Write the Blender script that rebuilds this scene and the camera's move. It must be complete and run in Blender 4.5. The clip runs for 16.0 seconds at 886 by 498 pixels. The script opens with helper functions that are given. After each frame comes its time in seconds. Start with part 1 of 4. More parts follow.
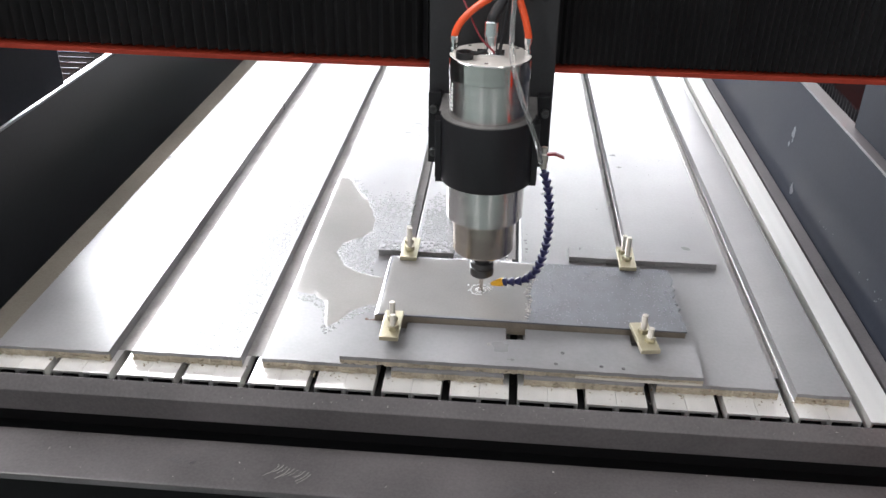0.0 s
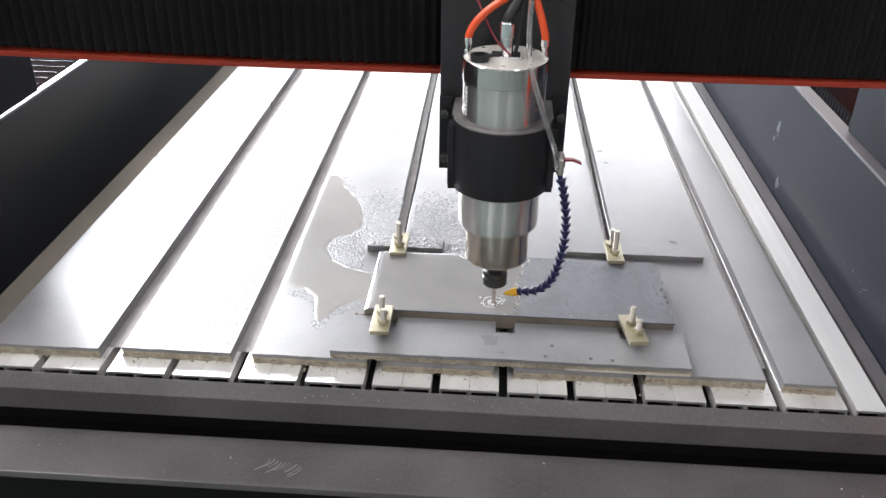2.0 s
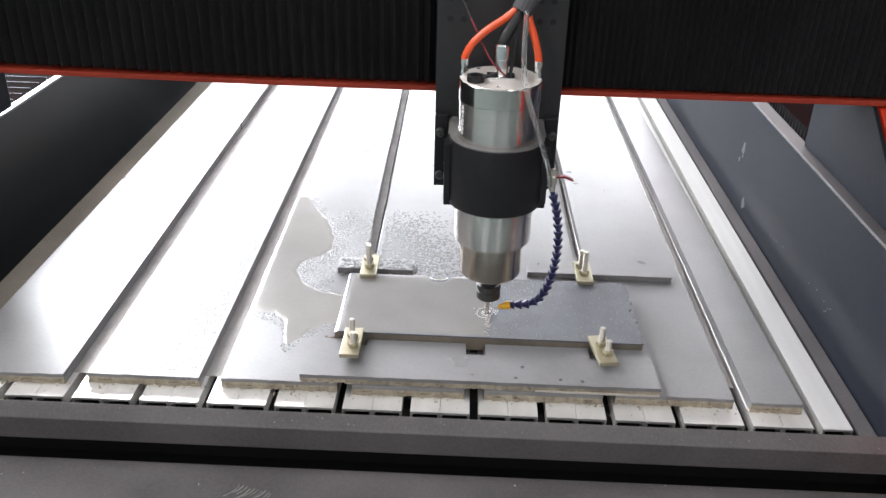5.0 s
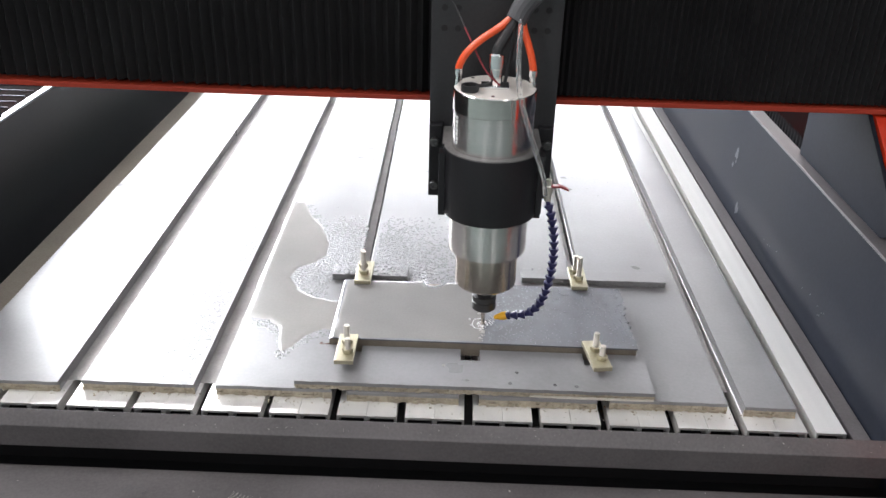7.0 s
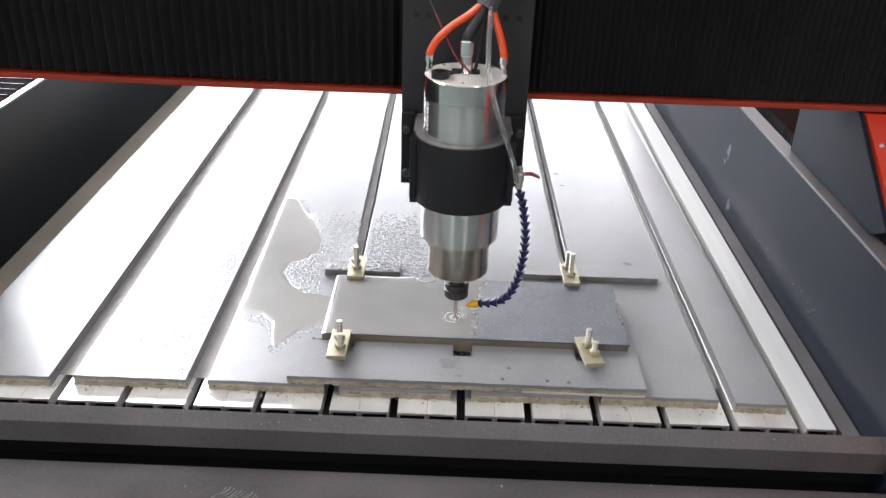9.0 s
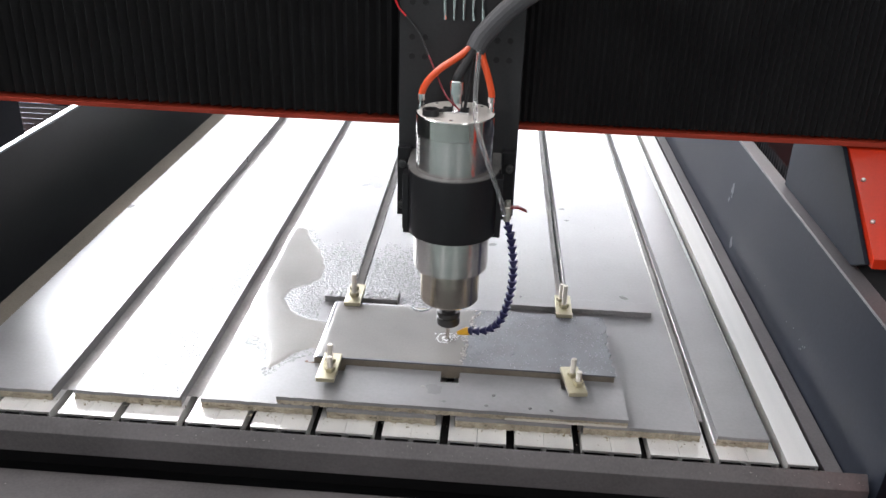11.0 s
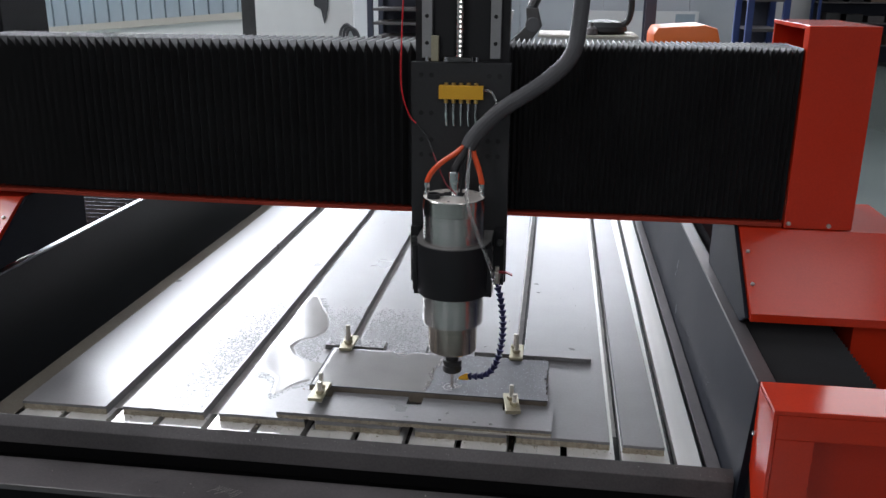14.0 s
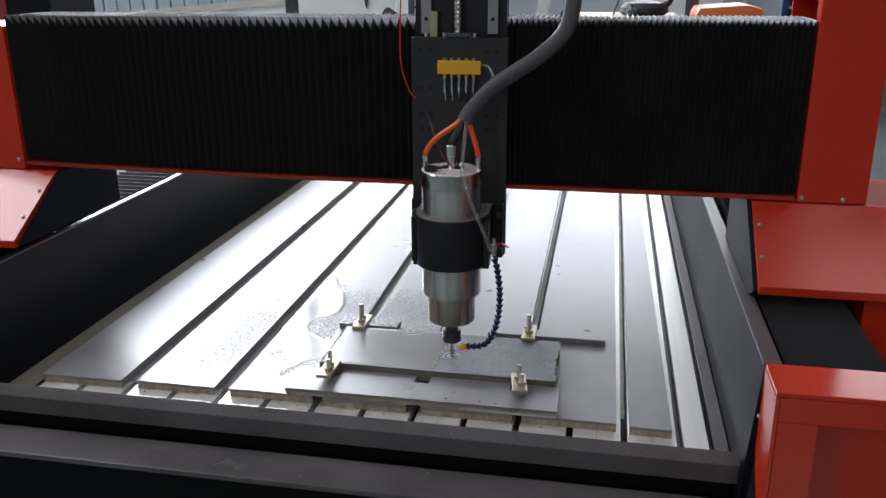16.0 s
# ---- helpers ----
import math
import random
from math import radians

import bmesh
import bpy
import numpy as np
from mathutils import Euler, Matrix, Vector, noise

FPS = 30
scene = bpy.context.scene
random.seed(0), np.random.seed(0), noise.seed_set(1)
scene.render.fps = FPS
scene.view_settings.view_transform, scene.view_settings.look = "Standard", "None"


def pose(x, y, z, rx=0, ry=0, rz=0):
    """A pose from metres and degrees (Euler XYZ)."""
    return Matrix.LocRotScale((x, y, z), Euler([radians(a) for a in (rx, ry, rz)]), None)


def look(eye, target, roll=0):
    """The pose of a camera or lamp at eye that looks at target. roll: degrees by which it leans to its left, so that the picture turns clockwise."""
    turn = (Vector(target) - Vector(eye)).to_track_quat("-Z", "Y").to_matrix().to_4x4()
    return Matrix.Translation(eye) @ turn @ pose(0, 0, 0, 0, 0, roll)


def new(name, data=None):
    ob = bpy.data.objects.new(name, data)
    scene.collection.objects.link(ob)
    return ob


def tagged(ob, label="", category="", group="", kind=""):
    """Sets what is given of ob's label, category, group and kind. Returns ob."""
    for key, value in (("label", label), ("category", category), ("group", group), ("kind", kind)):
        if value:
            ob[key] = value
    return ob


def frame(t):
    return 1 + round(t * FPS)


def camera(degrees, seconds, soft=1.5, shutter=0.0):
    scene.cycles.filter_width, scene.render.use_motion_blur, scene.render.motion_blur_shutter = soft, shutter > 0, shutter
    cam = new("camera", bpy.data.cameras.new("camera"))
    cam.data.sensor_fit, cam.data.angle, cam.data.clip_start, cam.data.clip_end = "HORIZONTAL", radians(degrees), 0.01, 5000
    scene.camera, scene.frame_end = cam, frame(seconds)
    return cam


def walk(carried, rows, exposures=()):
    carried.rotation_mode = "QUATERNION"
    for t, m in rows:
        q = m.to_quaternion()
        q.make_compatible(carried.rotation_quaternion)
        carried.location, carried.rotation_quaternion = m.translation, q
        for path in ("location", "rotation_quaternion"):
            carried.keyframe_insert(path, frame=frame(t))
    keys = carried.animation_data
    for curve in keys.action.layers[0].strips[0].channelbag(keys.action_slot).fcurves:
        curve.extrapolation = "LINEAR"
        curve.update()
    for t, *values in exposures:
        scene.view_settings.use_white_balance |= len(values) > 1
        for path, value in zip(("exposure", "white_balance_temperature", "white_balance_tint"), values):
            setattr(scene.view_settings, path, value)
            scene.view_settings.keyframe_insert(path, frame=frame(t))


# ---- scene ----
cam = camera(55.0, 16.0)
PATH = [
    (0, (0.068, -0.968, 1.545), (-0.063, 0.772, 0.567), 0.9),
    (0.5, (0.071, -0.97, 1.545), (-0.042, 0.77, 0.566), 1.3),
    (1, (0.068, -0.976, 1.541), (-0.033, 0.767, 0.566), 1.5),
    (1.5, (0.069, -0.982, 1.537), (-0.045, 0.766, 0.572), 1.0),
    (2, (0.067, -0.978, 1.538), (-0.036, 0.765, 0.563), 0.9),
    (2.5, (0.07, -0.974, 1.538), (-0.004, 0.771, 0.565), 1.1),
    (3, (0.07, -0.974, 1.543), (0.011, 0.78, 0.583), 1.4),
    (3.5, (0.071, -0.974, 1.544), (0.017, 0.786, 0.595), 1.5),
    (4, (0.07, -0.974, 1.543), (0.022, 0.788, 0.598), 1.6),
    (6.5, (0.072, -0.981, 1.546), (0.039, 0.792, 0.622), 1.5),
    (7, (0.074, -0.979, 1.546), (0.042, 0.795, 0.622), 1.5),
    (7.5, (0.074, -0.977, 1.546), (0.043, 0.796, 0.62), 1.5),
    (8, (0.074, -0.976, 1.546), (0.047, 0.796, 0.62), 1.6),
    (8.5, (0.074, -0.979, 1.544), (0.054, 0.791, 0.613), 1.9),
    (9, (0.072, -0.98, 1.546), (0.06, 0.79, 0.614), 2.0),
    (11.3, (0.155, -1.035, 1.554), (0.022, 0.772, 0.709), 1.2),
    (11.5, (0.156, -1.06, 1.565), (0.009, 0.751, 0.729), 0.0),
    (12, (0.182, -1.183, 1.572), (0.036, 0.665, 0.821), 0.7),
    (12.5, (0.217, -1.299, 1.579), (0.067, 0.571, 0.887), 0.8),
    (13, (0.261, -1.349, 1.59), (0.093, 0.548, 0.98), 1.8),
    (13.5, (0.323, -1.373, 1.595), (0.087, 0.519, 0.992), 0.3),
    (14, (0.359, -1.393, 1.593), (0.107, 0.497, 0.989), 0.4),
    (14.5, (0.373, -1.392, 1.594), (0.081, 0.483, 0.964), -0.3),
    (15, (0.386, -1.379, 1.592), (0.081, 0.492, 0.953), -0.5),
    (15.5, (0.398, -1.378, 1.59), (0.081, 0.491, 0.952), -0.8),
    (16, (0.437, -1.379, 1.577), (0.075, 0.483, 0.942), -0.3),
]
EXPOSURE = [(0, 0.56, 6490, 13), (9, 0.54, 6470, 13), (11.5, 0.32, 6460, 13), (12, 0.18, 6400, 13), (12.5, 0.04, 6350, 13), (13, -0.5, 6300, 13), (13.5, -0.57, 6250, 13), (14, -0.56, 6250, 13), (16, -0.56, 6250, 13)]
walk(cam, [(t, look(eye, target, roll)) for t, eye, target, roll in PATH], EXPOSURE)


# ---- light: a workshop hall with high windows and roof lights, and an added bay lamp ----
world = bpy.data.worlds.new("sky")
scene.world = world
world.use_nodes = True
wn = world.node_tree.nodes
sky = wn.new("ShaderNodeTexSky")
sky.sky_type, sky.sun_disc = "NISHITA", False
sky.sun_elevation, sky.sun_rotation = radians(50), radians(-30)
wn["Background"].inputs["Strength"].default_value = 0.1
world.node_tree.links.new(sky.outputs["Color"], wn["Background"].inputs["Color"])


def area_lamp(name, eye, target, sx, sy, watts, colour=(1, 1, 1)):
    data = bpy.data.lights.new(name, "AREA")
    data.shape, data.size, data.size_y, data.energy, data.color = "RECTANGLE", sx, sy, watts, colour
    ob = new(name, data)
    ob.matrix_world = look(eye, target)
    return ob


DAY = (1.0, 0.975, 0.965)
SKY = (0.945, 0.97, 1.0)
area_lamp("window_light_north", (-5.55, 8.5, 4.65), (-5.55, 0, 4.65), 5.5, 4.9, 1900, SKY)
area_lamp("window_light_north", (-0.1, 8.5, 2.75), (-0.1, 0, 2.75), 5.2, 1.1, 290, SKY)
area_lamp("window_light_south", (2.4, -6.6, 3.9), (2.4, -0.5, 1.6), 1.0, 3.8, 85, DAY)
area_lamp("window_light_south", (-2.6, -6.6, 3.9), (-2.6, -0.5, 1.6), 1.0, 3.8, 95, DAY)
area_lamp("roof_light_west", (-5.5, 1.0, 7.0), (-5.5, 1.0, 0), 2.4, 4.0, 430, DAY)
area_lamp("roof_light_east", (2.6, -1.5, 7.0), (2.6, -1.5, 0), 1.0, 5.0, 45, DAY)

# unseen fill lamp, added so that the deep bay isn't dark
area_lamp("bay_fill_light", (5.8, 13.0, 7.0), (5.8, 13.0, 0), 3.0, 5.0, 240, DAY)

# ---- materials ----


def mat(name, colour, rough=0.5, metal=0.0, vary=0.15, scale=30.0, bump=0.05, fine=300.0, stretch=(1, 1, 1), coat=0.0, spec=0.5, per_piece=0.0, gloss_vary=0.2):
    m = bpy.data.materials.new(name)
    m.use_nodes = True
    nt = m.node_tree
    n, ln = nt.nodes, nt.links
    p = n["Principled BSDF"]
    p.inputs["Metallic"].default_value = metal
    p.inputs["Specular IOR Level"].default_value = spec
    p.inputs["Coat Weight"].default_value = coat
    tc = n.new("ShaderNodeTexCoord")
    mp = n.new("ShaderNodeMapping")
    mp.inputs["Scale"].default_value = stretch
    ln.new(tc.outputs["Object"], mp.inputs["Vector"])
    big, small = n.new("ShaderNodeTexNoise"), n.new("ShaderNodeTexNoise")
    big.inputs["Scale"].default_value, big.inputs["Detail"].default_value = scale * 0.15, 6
    small.inputs["Scale"].default_value, small.inputs["Detail"].default_value = fine, 3
    for t in (big, small):
        ln.new(mp.outputs["Vector"], t.inputs["Vector"])
    mix = n.new("ShaderNodeMix")
    mix.data_type = "FLOAT"
    mix.inputs["Factor"].default_value = 0.35
    ln.new(big.outputs["Fac"], mix.inputs["A"])
    ln.new(small.outputs["Fac"], mix.inputs["B"])
    ramp = n.new("ShaderNodeValToRGB")
    lo, hi = 1 - vary, 1 + vary
    ramp.color_ramp.elements[0].position, ramp.color_ramp.elements[1].position = 0.3, 0.7
    ramp.color_ramp.elements[0].color = (*[min(1, c * lo) for c in colour], 1)
    ramp.color_ramp.elements[1].color = (*[min(1, c * hi) for c in colour], 1)
    ln.new(mix.outputs["Result"], ramp.inputs["Fac"])
    out = ramp.outputs["Color"]
    if per_piece:
        info, hsv = n.new("ShaderNodeObjectInfo"), n.new("ShaderNodeHueSaturation")
        mr = n.new("ShaderNodeMapRange")
        mr.inputs["To Min"].default_value, mr.inputs["To Max"].default_value = 1 - per_piece, 1 + per_piece
        ln.new(info.outputs["Random"], mr.inputs["Value"])
        ln.new(mr.outputs["Result"], hsv.inputs["Value"])
        ln.new(out, hsv.inputs["Color"])
        out = hsv.outputs["Color"]
    ln.new(out, p.inputs["Base Color"])
    rr = n.new("ShaderNodeMapRange")
    rr.inputs["To Min"].default_value, rr.inputs["To Max"].default_value = max(0.0, rough * (1 - gloss_vary)), min(1.0, rough * (1 + gloss_vary))
    ln.new(big.outputs["Fac"], rr.inputs["Value"])
    ln.new(rr.outputs["Result"], p.inputs["Roughness"])
    if bump:
        b = n.new("ShaderNodeBump")
        b.inputs["Strength"].default_value, b.inputs["Distance"].default_value = bump, 0.002
        ln.new(mix.outputs["Result"], b.inputs["Height"])
        ln.new(b.outputs["Normal"], p.inputs["Normal"])
    return m


PVC = mat("grey_pvc", (0.190, 0.188, 0.192), 0.31, vary=0.17, scale=55, bump=0.12, fine=190, spec=0.7, gloss_vary=0.3)
PVC_EDGE = mat("sawn_pvc", (0.37, 0.325, 0.245), 0.8, vary=0.4, scale=300, bump=0.5, fine=400)
ALU = mat("milled_aluminium", (0.84, 0.83, 0.80), 0.34, 0.5, vary=0.14, scale=20, bump=0.04, fine=500, stretch=(8, 0.3, 1), per_piece=0.06)
# black paint darkened further to hold the shade below the front rail; cabinet too
MATT_AND_SHADE = mat("matt_black_and_shade", (0.006, 0.006, 0.0065), 0.7, spec=0.1, vary=0.3, scale=20, bump=0.05)
DARK = mat("black_paint", (0.012, 0.012, 0.0135), 0.45, spec=0.3, vary=0.25, scale=20, bump=0.05, fine=200)
GREY_PAINT = mat("grey_paint", (0.088, 0.080, 0.081), 0.42, vary=0.38, scale=45, bump=0.06, fine=250)
WALL_PAINT = mat("blue_grey_paint", (0.012, 0.0145, 0.021), 0.5, spec=0.07, vary=0.3, scale=18, bump=0.04, fine=160)
RED = mat("red_paint", (0.56, 0.035, 0.011), 0.15, spec=0.42, vary=0.12, scale=20, bump=0.05, fine=250)
BELLOWS = mat("bellows_cloth", (0.0155, 0.0155, 0.016), 0.5, spec=0.36, vary=0.2, scale=60, bump=0.1, fine=700)
RAIL_CLOTH = mat("rail_cloth", (0.014, 0.014, 0.016), 0.45, spec=0.25, vary=0.3, scale=60, bump=0.1, fine=500)
# darker copy of the red paint: the lower lip's shade is put into the colour
SHADED_RED = mat("shaded_red_paint", (0.30, 0.036, 0.018), 0.5, spec=0.25, vary=0.25, scale=30, bump=0.05, fine=250)
# paler than the bellows cloth: glints on the top folds, put into the colour
CREST_GLINT = mat("crest_glint_cloth", (0.10, 0.10, 0.105), 0.4, spec=0.4, vary=0.4, scale=90, bump=0.05)
SCUFFED = mat("scuffed_grey_paint", (0.15, 0.145, 0.14), 0.5, spec=0.4, vary=0.5, scale=200, bump=0.08, fine=300)
PLATE = mat("dark_grey_paint", (0.026, 0.0265, 0.028), 0.5, spec=0.35, vary=0.3, scale=20, bump=0.05, fine=200)
RAIL_STEEL = mat("ground_rail_steel", (0.30, 0.30, 0.30), 0.4, 0.7, vary=0.1, bump=0.02)
EDGE_STEEL = mat("bare_edge_steel", (0.26, 0.27, 0.29), 0.42, 0.8, vary=0.15, bump=0.03)
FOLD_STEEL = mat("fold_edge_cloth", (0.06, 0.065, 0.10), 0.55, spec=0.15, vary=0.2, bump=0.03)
WALL_BLACK = mat("worn_black_paint", (0.019, 0.0205, 0.023), 0.42, spec=0.4, vary=0.3, scale=12, bump=0.05, fine=120)
BRUSHED = mat("brushed_cap", (0.74, 0.70, 0.65), 0.5, 0.45, vary=0.12, scale=80, bump=0.06, fine=400)
STUD = mat("plated_steel", (0.55, 0.52, 0.46), 0.38, 0.85, vary=0.15, scale=100, bump=0.05)
FOAM = mat("white_spray", (0.85, 0.86, 0.86), 0.15, vary=0.05, bump=0.0)
SATIN = mat("satin_steel", (0.64, 0.62, 0.60), 0.25, 1.0, vary=0.10, scale=40, bump=0.004, fine=260, stretch=(1, 1, 14))
SMUDGE = mat("chalky_smudge", (0.085, 0.09, 0.10), 0.7, vary=0.4, scale=200, bump=0.1)
STEEL = mat("turned_steel", (0.60, 0.575, 0.55), 0.14, 1.0, vary=0.06, scale=40, bump=0.003, fine=200, stretch=(0.5, 0.5, 12))
STEEL_DARK = mat("worn_steel", (0.46, 0.41, 0.36), 0.24, 1.0, vary=0.15, scale=60, bump=0.006, fine=200, stretch=(0.5, 0.5, 12))
IRON = mat("dark_iron", (0.10, 0.10, 0.10), 0.4, 0.9, vary=0.2, scale=60, bump=0.05)
CHROME = mat("chrome", (0.8, 0.8, 0.8), 0.12, 1.0, vary=0.03, bump=0.0)
ZINC = mat("zinc_plate", (0.42, 0.385, 0.27), 0.36, 0.6, vary=0.15, scale=80, bump=0.06)
ORANGE = mat("orange_hose", (0.85, 0.10, 0.025), 0.35, vary=0.06, bump=0.02)
RUBBER = mat("black_rubber", (0.015, 0.015, 0.016), 0.5, vary=0.2, bump=0.05)
CONDUIT = mat("grey_conduit", (0.07, 0.07, 0.075), 0.6, vary=0.15, bump=0.1)
NAVY = mat("navy_plastic", (0.018, 0.018, 0.075), 0.35, vary=0.15, bump=0.03)
YELLOW = mat("yellow_plastic", (0.80, 0.42, 0.02), 0.4, vary=0.08, bump=0.02)
BRASS = mat("brass", (0.75, 0.50, 0.16), 0.3, 0.9, vary=0.15, bump=0.03)
SLAB = mat("dark_slate", (0.092, 0.097, 0.110), 0.5, vary=0.42, scale=160, bump=0.22, fine=420)
SLAB_EDGE = mat("rough_slate", (0.17, 0.145, 0.112), 0.6, vary=0.35, scale=150, bump=0.7, fine=400)
FLOOR = mat("green_epoxy", (0.18, 0.222, 0.21), 0.2, vary=0.1, scale=4, bump=0.02, fine=60)
DIM_WALL = mat("old_grey_wall", (0.16, 0.165, 0.17), 0.85, vary=0.1, scale=4, bump=0.05, fine=80)
PLASTER = mat("hall_plaster", (0.68, 0.69, 0.70), 0.85, vary=0.06, scale=4, bump=0.05, fine=80)
CLAD = mat("steel_cladding", (0.34, 0.41, 0.46), 0.45, vary=0.06, scale=4, bump=0.02)
WHITE = mat("white_paint", (0.75, 0.75, 0.74), 0.5, vary=0.05, bump=0.02)
BLUE = mat("blue_paint", (0.03, 0.055, 0.18), 0.5, vary=0.1, bump=0.02)
DARK_RED = mat("dark_red_wire", (0.20, 0.012, 0.02), 0.4, vary=0.05, bump=0.0)
RED_WIRE = mat("red_wire", (0.7, 0.02, 0.03), 0.4, vary=0.05, bump=0.0)


def clear(name, rough, ior, colour=(1, 1, 1)):
    m = bpy.data.materials.new(name)
    m.use_nodes = True
    p = m.node_tree.nodes["Principled BSDF"]
    p.inputs["Base Color"].default_value = (*colour, 1)
    p.inputs["Transmission Weight"].default_value = 1.0
    p.inputs["Roughness"].default_value, p.inputs["IOR"].default_value = rough, ior
    return m


def turned(m, amount):
    """Fine rings round the z axis: the gloss spreads along the axis."""
    nt = m.node_tree
    p = nt.nodes["Principled BSDF"]
    tangent = nt.nodes.new("ShaderNodeTangent")
    tangent.direction_type, tangent.axis = "RADIAL", "Z"
    nt.links.new(tangent.outputs["Tangent"], p.inputs["Tangent"])
    p.inputs["Anisotropic"].default_value = amount
    p.inputs["Anisotropic Rotation"].default_value = 0.25


turned(SATIN, 0.7)
turned(STEEL, 0.5)
turned(STEEL_DARK, 0.5)
WET_DROP = mat("water_bead", (0.17, 0.17, 0.172), 0.04, vary=0.1, bump=0.0)
WET = mat("stone_slurry", (0.28, 0.268, 0.252), 0.13, vary=0.12, scale=40, bump=0.0)
WET_STONE = mat("slurry_on_slate", (0.205, 0.197, 0.187), 0.2, vary=0.14, scale=70, bump=0.02)
CREAM = mat("cream_paint", (0.50, 0.47, 0.41), 0.6, vary=0.1, bump=0.05)
OLD_BEIGE = mat("dirty_beige_paint", (0.175, 0.156, 0.128), 0.85, spec=0.08, vary=0.25, scale=30, bump=0.06)
BLACK_HOLE = mat("dark_recess", (0.01, 0.01, 0.01), 0.8, vary=0.1, bump=0.0)
GRIT = mat("pale_grit", (0.30, 0.31, 0.33), 0.7, vary=0.3, scale=300, bump=0.1)
CHALK = mat("pale_dust", (0.45, 0.43, 0.40), 0.9, vary=0.2, scale=300, bump=0.3)
BROWN = mat("cardboard", (0.20, 0.15, 0.11), 0.8, vary=0.15, bump=0.05)
WATER = clear("water", 0.02, 1.33)
CLEAR_TUBE = clear("clear_tube", 0.06, 1.3, (0.95, 0.95, 0.94))
CLEAR_TUBE.node_tree.nodes["Principled BSDF"].inputs["Transmission Weight"].default_value = 0.9

# ---- mesh tools ----


def part(name, bm, material, parent=None, label="", smooth=False):
    me = bpy.data.meshes.new(name)
    bm.normal_update()
    bm.to_mesh(me)
    bm.free()
    me.materials.append(material)
    if smooth:
        for p in me.polygons:
            p.use_smooth = True
        me.set_sharp_from_angle(angle=radians(20))
    ob = new(name, me)
    ob.parent = parent
    if label:
        tagged(ob, label)
    return ob


def thing(name, label, category, group="", kind="", at=(0, 0, 0)):
    ob = new(name)
    ob.location = at
    return tagged(ob, label, category, group, kind)


def add_box(bm, x0, x1, y0, y1, z0, z1, bevel=0.0):
    vs = [bm.verts.new((x, y, z)) for z in (z0, z1) for y in (y0, y1) for x in (x0, x1)]
    fs = [bm.faces.new([vs[i] for i in q]) for q in ((0, 2, 3, 1), (4, 5, 7, 6), (0, 1, 5, 4), (1, 3, 7, 5), (3, 2, 6, 7), (2, 0, 4, 6))]
    if bevel:
        edges = list({e for f in fs for e in f.edges})
        bmesh.ops.bevel(bm, geom=edges, offset=bevel, segments=2, affect="EDGES", profile=0.6)
    return bm


def box(x0, x1, y0, y1, z0, z1, bevel=0.0):
    return add_box(bmesh.new(), x0, x1, y0, y1, z0, z1, bevel)


def add_lathe(bm, profile, n=48, centre=(0, 0, 0), axis="z"):
    """Turn (radius, height) pairs round an axis; closed at both ends."""
    rings = []
    for r, h in profile:
        ring = []
        for k in range(n):
            a = 2 * math.pi * k / n
            c, s = r * math.cos(a), r * math.sin(a)
            v = {"z": (c, s, h), "y": (c, h, -s), "x": (h, c, s)}[axis]
            ring.append(bm.verts.new(Vector(v) + Vector(centre)))
        rings.append(ring)
    for a, b in zip(rings, rings[1:]):
        for k in range(n):
            bm.faces.new((a[k], a[(k + 1) % n], b[(k + 1) % n], b[k]))
    bm.faces.new(rings[0][::-1])
    bm.faces.new(rings[-1])
    return bm


def lathe(profile, n=48, centre=(0, 0, 0), axis="z"):
    return add_lathe(bmesh.new(), profile, n, centre, axis)


def prism(points, axis, a, b, bevel=0.0):
    """A polygon swept along an axis from a to b. points are the other two coordinates, in order."""
    bm = bmesh.new()
    put = {"x": lambda u, v, w: (w, u, v), "y": lambda u, v, w: (u, w, v), "z": lambda u, v, w: (u, v, w)}[axis]
    lo = [bm.verts.new(put(u, v, a)) for u, v in points]
    hi = [bm.verts.new(put(u, v, b)) for u, v in points]
    n = len(points)
    bm.faces.new(lo[::-1])
    bm.faces.new(hi)
    for k in range(n):
        bm.faces.new((lo[k], lo[(k + 1) % n], hi[(k + 1) % n], hi[k]))
    bmesh.ops.recalc_face_normals(bm, faces=bm.faces[:])
    if bevel:
        bmesh.ops.bevel(bm, geom=bm.edges[:], offset=bevel, segments=2, affect="EDGES", profile=0.6)
    return bm


def spline(points, n):
    """Catmull-Rom points through the given ones."""
    p = [Vector(q) for q in points]
    p = [2 * p[0] - p[1], *p, 2 * p[-1] - p[-2]]
    out = []
    for a, b, c, d in zip(p, p[1:], p[2:], p[3:]):
        for k in range(n):
            t = k / n
            out.append(0.5 * (2 * b + (c - a) * t + (2 * a - 5 * b + 4 * c - d) * t * t + (3 * b - a - 3 * c + d) * t**3))
    out.append(p[-2])
    return out


